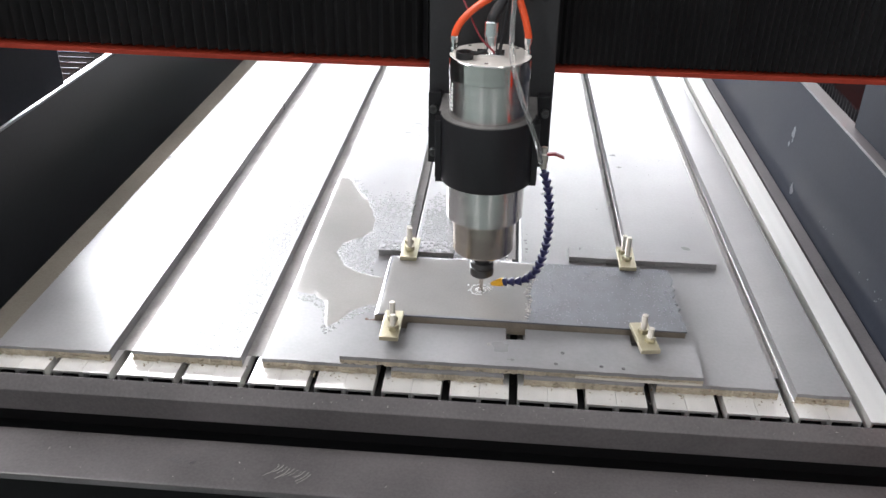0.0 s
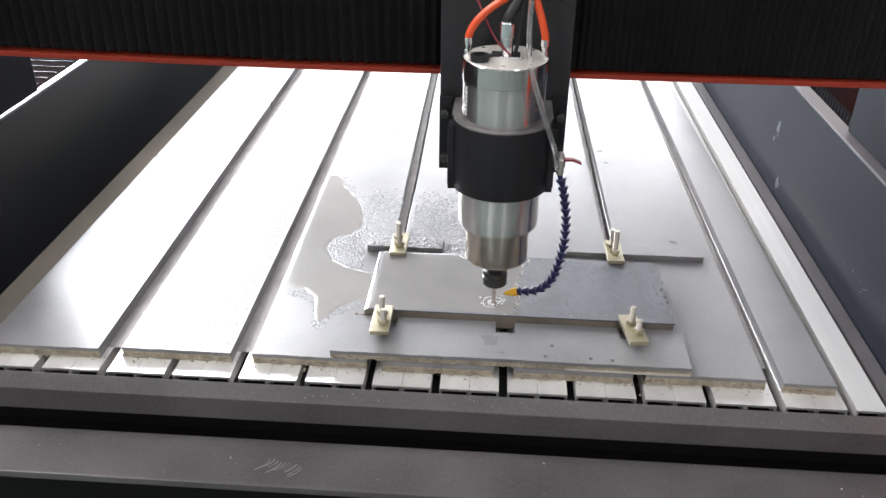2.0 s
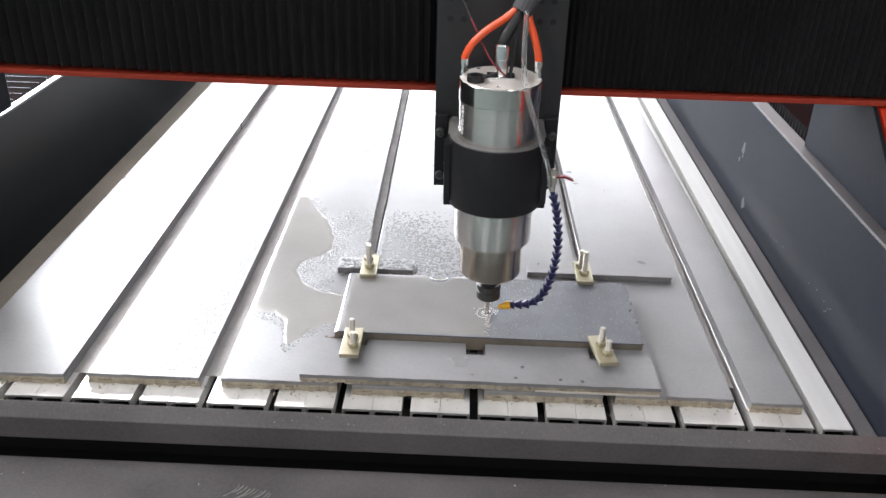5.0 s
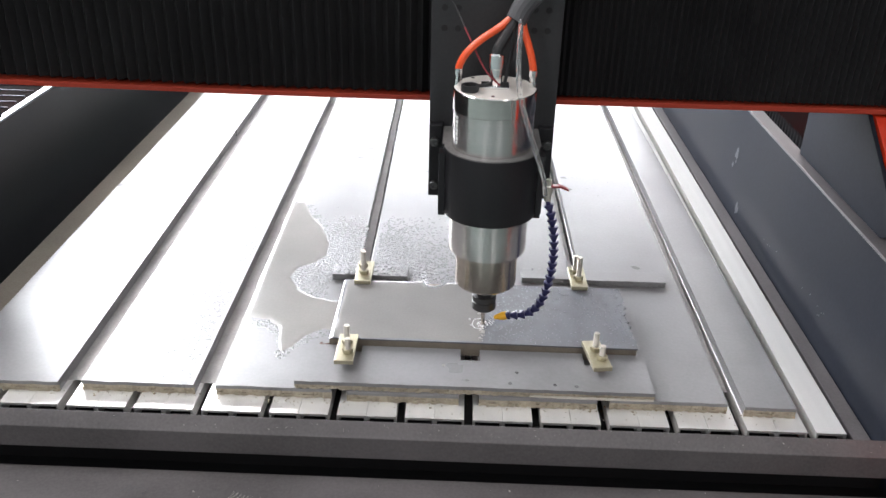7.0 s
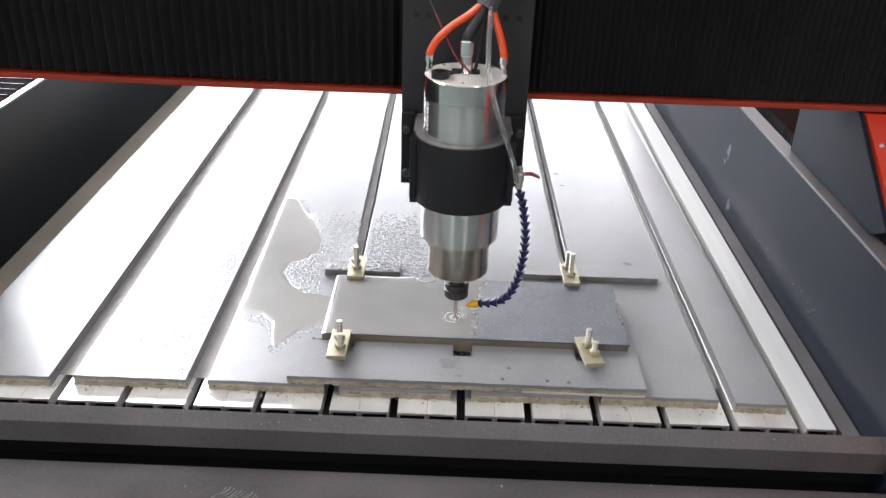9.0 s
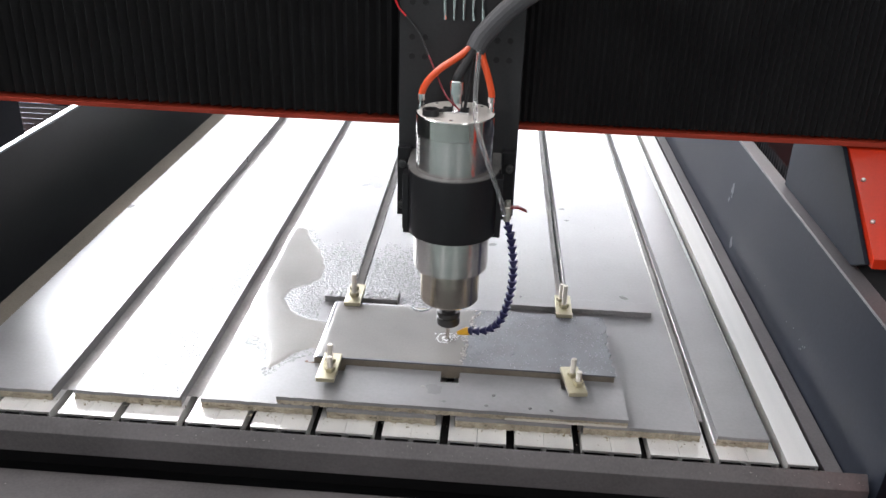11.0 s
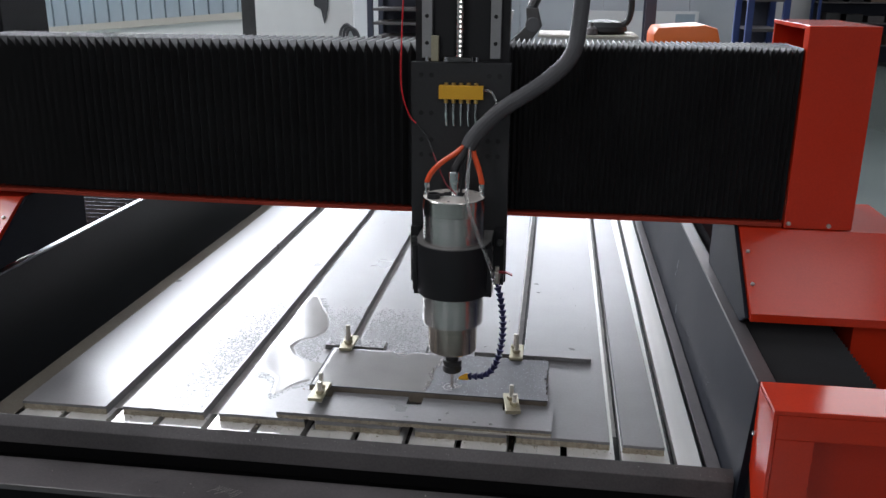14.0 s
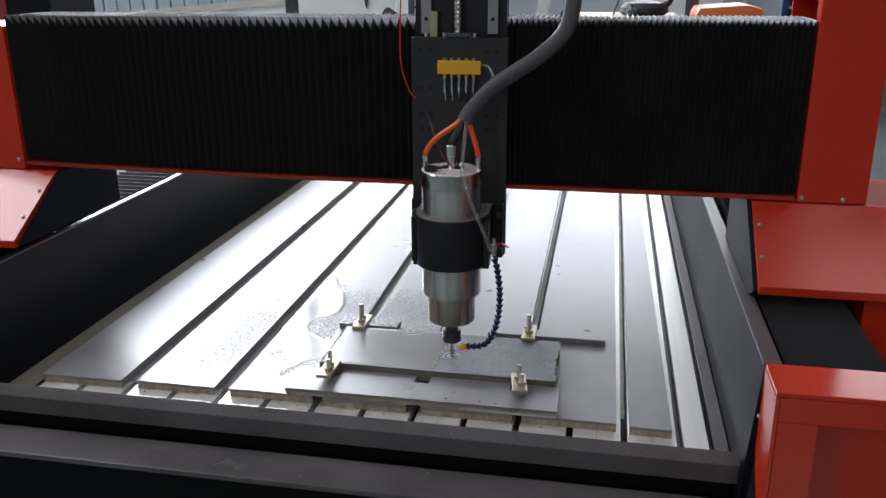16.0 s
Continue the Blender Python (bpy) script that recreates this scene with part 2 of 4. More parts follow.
def tube(points, radius, sides=12, n=8):
    """A round tube along a smooth line. radius: a number, or a function of the step's number."""
    line = spline(points, n)
    bm, rings, up = bmesh.new(), [], Vector((0.13, 0.97, 0.2))
    for k, q in enumerate(line):
        d = (line[min(k + 1, len(line) - 1)] - line[max(k - 1, 0)]).normalized()
        side = d.cross(up).normalized()
        up = side.cross(d)
        r = radius(k) if callable(radius) else radius
        rings.append([bm.verts.new(q + r * (math.cos(a) * side + math.sin(a) * up)) for a in [2 * math.pi * j / sides for j in range(sides)]])
    for a, b in zip(rings, rings[1:]):
        for j in range(sides):
            bm.faces.new((a[j], a[(j + 1) % sides], b[(j + 1) % sides], b[j]))
    bm.faces.new(rings[0][::-1])
    bm.faces.new(rings[-1])
    bmesh.ops.recalc_face_normals(bm, faces=bm.faces[:])
    return bm


def bellows(lo, hi, folds, depth, ring):
    """Folded cloth between lo and hi along an axis; ring(s, d) gives the outline at the place s, drawn in by d."""
    bm, last = bmesh.new(), None
    for k in range(2 * folds + 1):
        s = lo + (hi - lo) * k / (2 * folds)
        now = [bm.verts.new(v) for v in ring(s, depth if k % 2 else 0.0)]
        if last:
            for a, b, c, d in zip(last, last[1:], now[1:], now):
                bm.faces.new((a, b, c, d))
        last = now
    bmesh.ops.recalc_face_normals(bm, faces=bm.faces[:])
    return bm


ZB = 0.75  # top of the aluminium bed
ZP = 0.768  # top of the grey boards

# ---- the hall ----


def hall():
    tagged(part("floor", box(-9, 9, -7, 18, -0.1, 0), FLOOR), "pale green epoxy workshop floor", "floor", kind="structure")
    tagged(part("ceiling", box(-9, 9, -7, 18, 7.3, 7.4), PLASTER), "white hall ceiling", "ceiling", kind="structure")
    north = tagged(thing("wall_north", "white hall wall with high windows and blue-grey cladding", "wall"), kind="structure")
    for x0, x1, z0, z1 in ((-9, 2.6, 0, 2.2), (-9, 2.6, 7.1, 7.3), (-9, -8.3, 2.2, 7.1), (-2.8, -2.7, 2.2, 7.1), (-2.7, 2.6, 3.3, 7.1)):
        part("wall_section", box(x0, x1, 8.6, 8.8, z0, z1), PLASTER, north)
    for k in range(5):
        x = -8.3 + 5.5 * k / 4
        part("mullion", box(x - 0.03, x + 0.03, 8.62, 8.72, 2.2, 7.1), WHITE, north)
    # cladding ribs over a plain plinth
    pts = []
    for k in range(16):
        x = -6.1 + 0.18 * k
        pts += [(x, 8.56), (x + 0.155, 8.56), (x + 0.160, 8.592), (x + 0.175, 8.592)]
    pts += [(-3.22, 8.599), (-6.1, 8.599)]
    part("cladding", prism(pts, "z", 0.95, 2.19), CLAD, north, "blue-grey ribbed cladding")
    part("plinth", prism([(-6.1, 0.0), (-3.15, 0.0), (-3.15, 1.155), (-6.1, 0.905)], "y", 8.47, 8.555), WHITE, north)
    part("sill", prism([(-6.1, 0.907), (-3.15, 1.157), (-3.15, 1.235), (-6.1, 0.985)], "y", 8.42, 8.5555), CREAM, north, "sloping beige sill")
    tagged(part("wall_south", box(-9, 9, -7.2, -7, 0, 7.3), DIM_WALL), "grey hall wall", "wall", kind="structure")
    tagged(part("wall_west", box(-9.2, -9, -7, 9, 0, 7.3), DIM_WALL), "grey hall wall", "wall", kind="structure")
    tagged(part("wall_east", box(9, 9.2, -7, 18, 0, 7.3), DIM_WALL), "grey hall wall", "wall", kind="structure")
    tagged(part("wall_bay_side", box(2.4, 2.599, 8.801, 18, 0, 7.3), PLASTER), "white wall beside the deep bay", "wall", kind="structure")
    tagged(part("wall_bay_end", box(2.6, 9, 17.8, 18, 0, 7.3), PLASTER), "white end wall of the deep bay", "wall", kind="structure")


hall()

# ---- the machine's table ----


def machine_table():
    t = thing("router_table", "stone router table with black steel frame and aluminium bed", "machine table")
    rail = prism([(-0.049, 0.790), (-0.066, 0.773), (-0.067, 0.738), (-0.049, 0.733)], "x", -1.0, 0.6885, 0.0015)
    part("front_rail", rail, GREY_PAINT, t, "scuffed grey steel front rail")
    part("rail_web", box(-1.0, 0.6825, -0.048, -0.012, 0.55, 0.742), MATT_AND_SHADE, t)
    beam = part("lower_beam", box(-1.0, 0.74, -0.168, -0.079, 0.704, 0.715, 0.002), GREY_PAINT, t, "scratched grey lower beam")
    rng = random.Random(11)
    for cx, cy, count, w in ((-0.215, -0.118, 10, 0.026), (-0.36, -0.112, 7, 0.018), (0.10, -0.125, 7, 0.020), (0.43, -0.11, 4, 0.014)):
        for k in range(count):
            x, y, s = cx + 0.0052 * k + rng.uniform(-0.0012, 0.0012), cy - 0.0012 * k + rng.uniform(-0.002, 0.002), w * rng.uniform(0.5, 1.0)
            line = [(x, y, 0.7150), (x - 0.25 * s, y - 0.45 * s, 0.7150), (x - 0.7 * s, y - 0.85 * s, 0.7150)]
            part("scuff_mark", tube(line, rng.choice((0.0002, 0.0003, 0.00045)), 4, 3), CHALK if count > 9 else SMUDGE, beam)
    part("front_panel", box(-1.0, 0.74, -0.105, -0.0485, 0.0, 0.703), MATT_AND_SHADE, t)
    part("bed_base", box(-0.692, 0.668, -0.01, 2.5, 0.60, 0.728), DARK, t)
    part("foot_angle", box(0.6615, 0.6875, -0.005, 2.5, 0.729, 0.741, 0.002), GREY_PAINT, t)
    part("side_wall", prism([(0.6795, 0.60), (0.6885, 0.724), (0.7055, 0.966), (0.7205, 0.966), (0.7015, 0.70), (0.6945, 0.60)], "y", -0.078, 2.5, 0.001), WALL_PAINT, t, "blue-grey painted side wall with chalky marks")
    part("wall_cap", box(0.7035, 0.732, -0.078, 2.5, 0.9665, 0.972, 0.001), GREY_PAINT, t)
    strip = [(-0.7535, 0.7555), (-0.6975, 0.7535), (-0.6975, 0.7505), (-0.7535, 0.7505)]
    part("edge_strip", prism(strip, "y", -0.005, 2.5, 0.0006), OLD_BEIGE, t, "dirty beige bent edge strip")
    part("strip_support", box(-0.7535, -0.693, -0.005, 2.5, 0.70, 0.7495), DARK, t)
    part("trough", box(-0.855, -0.7540, -0.01, 2.5, 0.58, 0.64), DARK, t)
    part("side_wall", box(-0.868, -0.8555, -0.01, 2.5, 0.58, 0.9565, 0.002), WALL_BLACK, t, "black painted side wall")
    part("wall_cap", box(-0.871, -0.855, -0.01, 2.5, 0.957, 0.962, 0.001), EDGE_STEEL, t, "bare metal edge strip")
    part("side_beam", box(0.745, 0.925, 0.0, 2.5, 0.0, 0.90), DARK, t)
    part("side_beam", box(-1.05, -0.875, -0.075, 2.5, 0.0, 0.88), DARK, t)
    rng = random.Random(31)
    for y, z, ry, rz, n in ((0.839, 0.864, 0.020, 0.030, 9), (0.759, 0.772, 0.012, 0.018, 6), (0.30, 0.80, 0.10, 0.012, 7), (0.55, 0.79, 0.05, 0.010, 4)):
        for k in range(n):
            r = rng.uniform(0.0015, 0.006) if k > 1 and ry < 0.05 else (0.007 if ry < 0.05 else 0.0012)
            q = [(y + rng.gauss(0, ry * 0.4) + 0.0 * k, z + rng.gauss(0, rz * 0.4))]
            pts = [(q[0][0] + r * (0.7 + 0.5 * rng.random()) * math.cos(a), q[0][1] + r * 1.3 * (0.7 + 0.5 * rng.random()) * math.sin(a)) for a in [2 * math.pi * j / 11 for j in range(11)]]
            mark = part("chalk_mark", prism([(u, v - 0.724) for u, v in pts], "x", -0.0004 - 0.00004 * k, 0.0003), SMUDGE, t)
            mark.matrix_basis = pose(0.6885, 0, 0.724, 0, 4.02, 0)
    # aluminium planks in pairs between T slots at every 0.1 m
    for k in range(-7, 7):
        for h in (0, 1):
            x0 = 0.1 * k + 0.0065 + h * 0.0438
            x1 = x0 + 0.0432
            if x0 < -0.691 or x1 > 0.650:
                x0, x1 = max(x0, -0.691), min(x1, 0.650)
                if x1 - x0 < 0.01:
                    continue
            bm = box(x0, x1, 0.011, 2.5, ZB - 0.004, ZB)
            add_box(bm, x0, x0 + 0.003, 0.011, 2.5, ZB - 0.020, ZB - 0.004)
            add_box(bm, x1 - 0.003, x1, 0.011, 2.5, ZB - 0.020, ZB - 0.004)
            part("aluminium_plank", bm, ALU, t)
    return t


machine_table()


def end_cover():
    c = thing("end_cover", "glossy red folded steel end cover with a recessed front", "machine cover")
    part("back_plate", box(0.764, 1.12, -0.012, -0.006, 0.60, 0.900), RED, c)
    part("inner_side", box(0.7645, 0.7695, -0.1735, -0.0125, 0.60, 0.900), RED, c)
    part("inner_side", box(1.092, 1.097, -0.1735, -0.0125, 0.60, 0.900), RED, c)
    part("top_plate", box(0.706, 1.13, -0.180, -0.080, 0.966, 0.974, 0.002), RED, c)
    part("side_plate", prism([(-0.180, 0.70), (-0.180, 0.9655), (-0.080, 0.9655), (-0.080, 0.815)], "x", 0.706, 0.712), RED, c)
    for x0, x1, z0, z1 in ((0.713, 1.13, 0.925, 0.9655), (0.713, 0.770, 0.60, 0.9245), (1.09, 1.13, 0.60, 0.9245)):
        part("rim", box(x0, x1, -0.180, -0.174, z0, z1, 0.001), RED, c)
    part("screw", lathe([(0.005, 0), (0.005, 0.003), (0.003, 0.005)], 12, (0, 0, 0)), CHROME, c).matrix_basis = pose(0.706, -0.092, 0.885, 0, -90, 0)
    return c


end_cover()


def flat_bellows(x0, x1, y0, y1, z, folds, depth, edges=False):
    ob = thing("rail_bellows", "black pleated bellows covering the guide rail", "bellows", "guide rail bellows")
    ring = lambda s, d: [(x0, s, z - 0.04), (x0 + d * 0.3, s, z - d), (x1 - d * 0.3, s, z - d), (x1, s, z - 0.04)]
    part("pleated_cloth", bellows(y0, y1, folds, depth, ring), RAIL_CLOTH, ob)
    part("end_frame", box(x0 - 0.002, x1 + 0.002, y1, y1 + 0.004, z - 0.06, z + 0.002), IRON, ob)
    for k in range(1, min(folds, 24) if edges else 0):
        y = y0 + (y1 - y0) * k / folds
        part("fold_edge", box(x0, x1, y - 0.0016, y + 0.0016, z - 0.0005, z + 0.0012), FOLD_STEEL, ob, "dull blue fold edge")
    return ob


flat_bellows(0.75, 0.915, -0.078, 0.47, 0.945, 36, 0.013)
flat_bellows(0.75, 0.915, 0.46, 2.5, 0.985, 120, 0.013)
flat_bellows(-1.05, -0.880, -0.078, 0.40, 0.92, 40, 0.008)
flat_bellows(-1.06, -0.880, 0.44, 2.5, 0.962, 52, 0.025, True)

# ---- boards on the bed ----


def board(x0, x1, y0, y1, z0, z1, label, name="pvc_board", group="boards on the bed", notches=(), skew=0.0, skew_left=None, edge=None):
    b = thing(name, label, "board", group)
    n = max(2, int((x1 - x0) / 0.012))
    rng = random.Random(int(x0 * 1000))
    # sawn front edge, slightly ragged
    front = [(x0 + (x1 - x0) * k / n, y0 + rng.uniform(-0.0008, 0.0008)) for k in range(n + 1)]
    back = [(x1 + skew, y1)]
    for a, c, d in sorted(notches, reverse=True):
        back += [(c, y1), (c, y1 - d), (a, y1 - d), (a, y1)]
    back.append((x0 + (skew if skew_left is None else skew_left), y1))
    mid = z1 - 0.006
    part("sheet", prism(front + back, "z", mid, z1, 0.0006 if not notches else 0), PVC, b)
    part("sheet", prism([(x, y + 0.004) for x, y in front] + back, "z", z0, mid - 0.0004), PVC, b)
    # the sawn front: two ragged plies with crumbs
    for a, c in ((z0, z0 + 0.45 * (mid - z0)), (z0 + 0.5 * (mid - z0), mid - 0.0006)):
        m = 3 * n
        ply = [(x0 + (x1 - x0) * k / m, y0 + rng.choice((0.0, 0.0005, 0.001, 0.0018, 0.003))) for k in range(m + 1)]
        part("sawn_edge", prism(ply + [(x1, y0 + 0.0039), (x0, y0 + 0.0039)], "z", a, c), edge or PVC_EDGE, b)
    return b


board(-0.696, -0.516, 0.041, 2.45, ZB, ZP, "long grey PVC board, pale sawn edge, wet sheen", skew=-0.015, skew_left=0.0)
board(-0.483, -0.313, 0.047, 2.45, ZB, ZP, "long grey PVC board, pale sawn edge, wet sheen", skew=-0.008, skew_left=-0.014)
board(-0.281, -0.106, 0.048, 2.45, ZB, ZP, "long grey PVC board with a puddle on it", skew=-0.024)
board(-0.083, 0.085, 0.044, 2.45, ZB, ZP, "long grey PVC board splashed with water", skew=-0.026)
board(0.115, 0.291, 0.044, 2.45, ZB, ZP, "long grey PVC board under the stone slab", skew=-0.018, skew_left=-0.026)
board(0.310, 0.485, 0.048, 2.45, ZB, ZP, "long grey PVC board, dry and scuffed", skew=-0.009)
board(0.509, 0.585, 0.042, 2.45, ZB, ZP, "narrow long grey PVC board", skew=-0.027, skew_left=-0.006)
stop = board(-0.161, 0.375, 0.047, 0.146, ZP, 0.782, "short grey PVC board with drilled holes and notches", "stop_board", "", ((-0.10, -0.07, 0.03), (0.086, 0.116, 0.03), (0.278, 0.305, 0.03)))
for x, y in ((0.161, 0.060), (0.228, 0.060), (0.260, 0.058), (0.172, 0.088), (0.060, 0.100)):
    part("drill_hole", lathe([(0.0026, 0.7815), (0.0026, 0.7824), (0.0016, 0.7824), (0.0014, 0.7818)], 12, (x, y, 0)), BLACK_HOLE if x > 0.1 else CHALK, stop)
part("split_edge", prism([(0.19, 0.0462), (0.25, 0.0448), (0.33, 0.0450), (0.374, 0.0460), (0.374, 0.06), (0.19, 0.06)], "z", 0.7685, 0.7712), CREAM, stop, "pale splintered edge")
board(0.196, 0.460, 0.390, 0.427, ZP, 0.779, "narrow dark grey PVC strip behind the slab", "stop_strip", "", edge=PVC)
board(-0.152, -0.014, 0.378, 0.419, ZP, 0.780, "short grey PVC strip beaded with water", "stop_strip", "", edge=PVC)


def gap_grey_strip(x0, x1, skew, y0, seed):
    """A grey strip on the aluminium between two boards, painted shade and dried slurry in one, with a ragged edge."""
    rng = random.Random(seed)
    n = 90
    bm, last = bmesh.new(), None
    for k in range(n + 1):
        u = k / n
        y = y0 + (2.44 - y0) * u * u
        dx = skew * (y - 0.04) / 2.4
        row = [bm.verts.new((x0 + dx, y, ZB + 0.0006)), bm.verts.new((x1 + dx + rng.uniform(-0.0015, 0.0015), y, ZB + 0.0006)), bm.verts.new((x1 + dx + 0.0003, y, ZB - 0.0002))]
        if last:
            for a, b in ((0, 1), (1, 2)):
                bm.faces.new((last[a], last[b], row[b], row[a]))
        last = row
    return tagged(part("gap_shade_and_slurry", bm, GAP_GREY), "grey slurry and painted shade between the boards", "sediment", kind="stuff")


# grey that darkens the gaps: the boards' shade painted in, along with slurry
GAP_GREY = mat("gap_shade_and_slurry", (0.33, 0.315, 0.30), 0.65, vary=0.3, scale=120, bump=0.25, fine=300)
for x0, x1, skew, y0 in ((-0.516, -0.485, -0.015, 0.07), (-0.313, -0.283, -0.014, 0.075), (-0.106, -0.092, -0.024, 0.16), (0.087, 0.1015, -0.012, 0.42), (0.291, 0.3015, -0.010, 0.42), (0.4935, 0.5005, 0.0, 0.10)):
    gap_grey_strip(x0, x1, skew, y0, int(1000 * x0))

def stone_slab():
    s = thing("stone_slab", "dark wet slate slab with a broken end", "stone slab")
    rng = random.Random(5)
    right = [(0.367 - 0.010 * abs(noise.noise((k * 0.37, 2.0, 0.5))) + rng.uniform(-0.003, 0.001), 0.1475 + 0.188 * k / 40) for k in range(40)]
    notch = [(0.035 + 0.017 * math.cos(math.pi * k / 10), 0.337 - 0.017 * math.sin(math.pi * k / 10)) for k in range(11)]
    pts = [(-0.118, 0.150), *right, (0.362, 0.337), *notch, (-0.122, 0.337)]
    part("top_face", prism(pts, "z", 0.7905, 0.793), SLAB, s)
    under = [(-0.1235, 0.150), *[(x - 0.0015, y + 0.001) for x, y in right], (0.361, 0.336), (-0.1235, 0.336)]
    part("rough_edge", prism(under, "z", ZP, 0.7902), SLAB_EDGE, s)
    part("wet_edge", prism([(-0.1185, 0.7928), (-0.1235, 0.7906), (-0.1240, 0.7904), (-0.1185, 0.7904)], "y", 0.1505, 0.3365), WET_DROP, s, "wet bevelled end")
    part("pocket_rim", tube([(0.019, 0.331, 0.7935), (0.024, 0.325, 0.7935), (0.035, 0.3212, 0.7935), (0.046, 0.325, 0.7935), (0.051, 0.331, 0.7935)], 0.0012, 6, 4), FOAM, s, "white rim of water round the cut")
    return s


stone_slab()


def clamp(x, y, turn, flip, label, tall=0.845):
    c = thing("clamp", label, "clamp", "clamps on the slab", at=(x, y, 0))
    part("clamp_plate", box(-0.0145, 0.0145, -0.037, 0.037, 0.794, 0.801, 0.001), ZINC, c, "yellow zinc plate")
    for dy, h in ((0.010, tall), (-0.014, tall - 0.009)):
        bm = bmesh.new()
        pr, z = [], 0.755
        while z < h:
            pr += [(0.0046, z), (0.0040, z + 0.0008)]
            z += 0.0016
        add_lathe(bm, pr, 14, (0.0 if dy > 0 else 0.004, dy, 0))
        part("threaded_stud", bm, STUD, c)
        part("hex_nut", lathe([(0.0078, 0.8012), (0.0085, 0.802), (0.0085, 0.8075), (0.0078, 0.8083)], 6, (0.0 if dy > 0 else 0.004, dy, 0)), ZINC, c)
    c.matrix_basis = pose(x, y, 0, 0, 0, turn) @ pose(0, 0, 0, 0, 0, 180 if flip else 0)
    return c


clamp(-0.091, 0.113, 0, False, "zinc clamp plate with two studs at the slab's front edge", 0.835)
clamp(0.296, 0.119, 8, False, "zinc clamp plate with two studs at the slab's front edge", 0.833)
clamp(-0.090, 0.357, 0, True, "wet zinc clamp plate with two studs on a strip")
clamp(0.293, 0.362, 0, True, "zinc clamp plate with two studs on a strip")


def loose_bolt(x, y, turn):
    b = thing("loose_bolt", "small rusty hex bolt lying beside the slab", "bolt", at=(x, y, ZP + 0.0062))
    part("head", lathe([(0.0055, 0.0), (0.0062, 0.0006), (0.0062, 0.0042), (0.0055, 0.0048)], 6, (0, 0, 0), "x"), RUST, b)
    part("shank", lathe([(0.0030, 0.0048), (0.0030, 0.016), (0.0024, 0.017)], 12, (0, 0, 0), "x"), RUST, b)
    b.matrix_basis = pose(x, y, ZP + 0.0062, 0, 0, turn)
    return b


RUST = mat("rusty_steel", (0.10, 0.045, 0.028), 0.55, 0.4, vary=0.4, scale=300, bump=0.2)
loose_bolt(-0.139, 0.152, 20)

# ---- the gantry: local y is measured from the spindle's axis ----


def gantry():
    g = thing("gantry", "red steel gantry with black pleated bellows", "machine gantry")
    part("beam", box(-0.86, 0.80, 0.16, 0.275, 1.14, 1.44), DARK, g)
    lip = [(-0.892, 1.1365), (-0.60, 1.1315), (-0.25, 1.128), (0.811, 1.128), (0.811, 1.1355), (-0.25, 1.1355), (-0.60, 1.139), (-0.892, 1.144)]
    part("bottom_lip", prism(lip, "y", 0.130, 0.285, 0.0008), SHADED_RED, g, "red folded lower edge")
    for x0, x1 in ((-0.892, 0.10), (0.10, 0.811)):
        low = lambda u: 1.14 + 0.0095 * max(0.0, (-0.25 - u) / 0.642)
        ring = lambda u, d: [(u, 0.135 + d, low(u)), (u, 0.135 + d, 1.474 - d * 1.6), (u, 0.285, 1.474 - d * 1.6), (u, 0.285, low(u))]
        folds, depth = (55, 0.0150) if x0 < 0 else (66, 0.0085)
        part("bellows", bellows(x0, x1, folds, depth, ring), BELLOWS, g, "black pleated dust bellows")
        # added pale strips that paint the sky's glint along the top fold crests
        glints = bmesh.new()
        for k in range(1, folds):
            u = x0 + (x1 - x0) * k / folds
            add_box(glints, u - 0.0008, u + 0.0008, 0.1362, 0.284, 1.4725, 1.4748)
        tagged(part("crest_glints", glints, CREST_GLINT, g), kind="stuff")
    for x0, x1 in ((0.814, 0.942), (-1.03, -0.893)):
        top = 1.516 if x0 > 0 else 1.452
        part("end_cheek", box(x0, x1, 0.125, 0.16, 1.127, top, 0.002), RED, g, "red sheet steel cheek")
        part("end_cheek_top", box(x0, x1, 0.1605, 0.41, top - 0.008, top, 0.001), RED, g)
        part("end_cheek_back", box(x0 + 0.001, x1 - 0.0125, 0.40, 0.41, 1.14, top - 0.0085), RED, g)
        part("end_cheek_side", box(x1 - 0.012, x1, 0.1605, 0.41, 1.14, top - 0.0085) if x0 > 0 else box(x0, x0 + 0.012, 0.1605, 0.41, 1.14, top - 0.0085), RED, g)
        s = 1 if x0 > 0 else -1
        a, b = (0.729, 1.05) if s > 0 else (-1.2, -0.815)
        hood = prism([(0.125, 1.125), (-0.052, 1.010), (-0.052, 0.994), (0.36, 0.994), (0.36, 1.125)], "x", a, b, 0.001)
        part("leg_hood", hood, RED, g, "glossy red sloping leg cover")
        c, d = (0.7215, 0.7285) if s > 0 else (-0.8145, -0.808)
        low = 0.9735 if s > 0 else 0.9955
        part("leg_plate", prism([(0.135, 1.125), (-0.045, 0.998), (0.0, low), (0.36, low), (0.36, 1.125)], "x", c, d, 0.001), WALL_PAINT, g, "dark grey leg side plate")
        for w in (0.30, 0.68):
            bolt = part("screw", lathe([(0.0036, 0), (0.0036, 0.003), (0.002, 0.0045)], 12), STUD, g)
            bolt.matrix_basis = pose(a + 0.010 if s > 0 else b - 0.012, 0.125 - 0.177 * w, 1.1255 - 0.115 * w, 33, 0, 0)
        part("leg_skirt", box(0.93, 1.05, 0.0, 0.36, 0.5, 0.984) if s > 0 else box(-1.2, -1.02, 0.0, 0.36, 0.5, 0.984), RED, g)
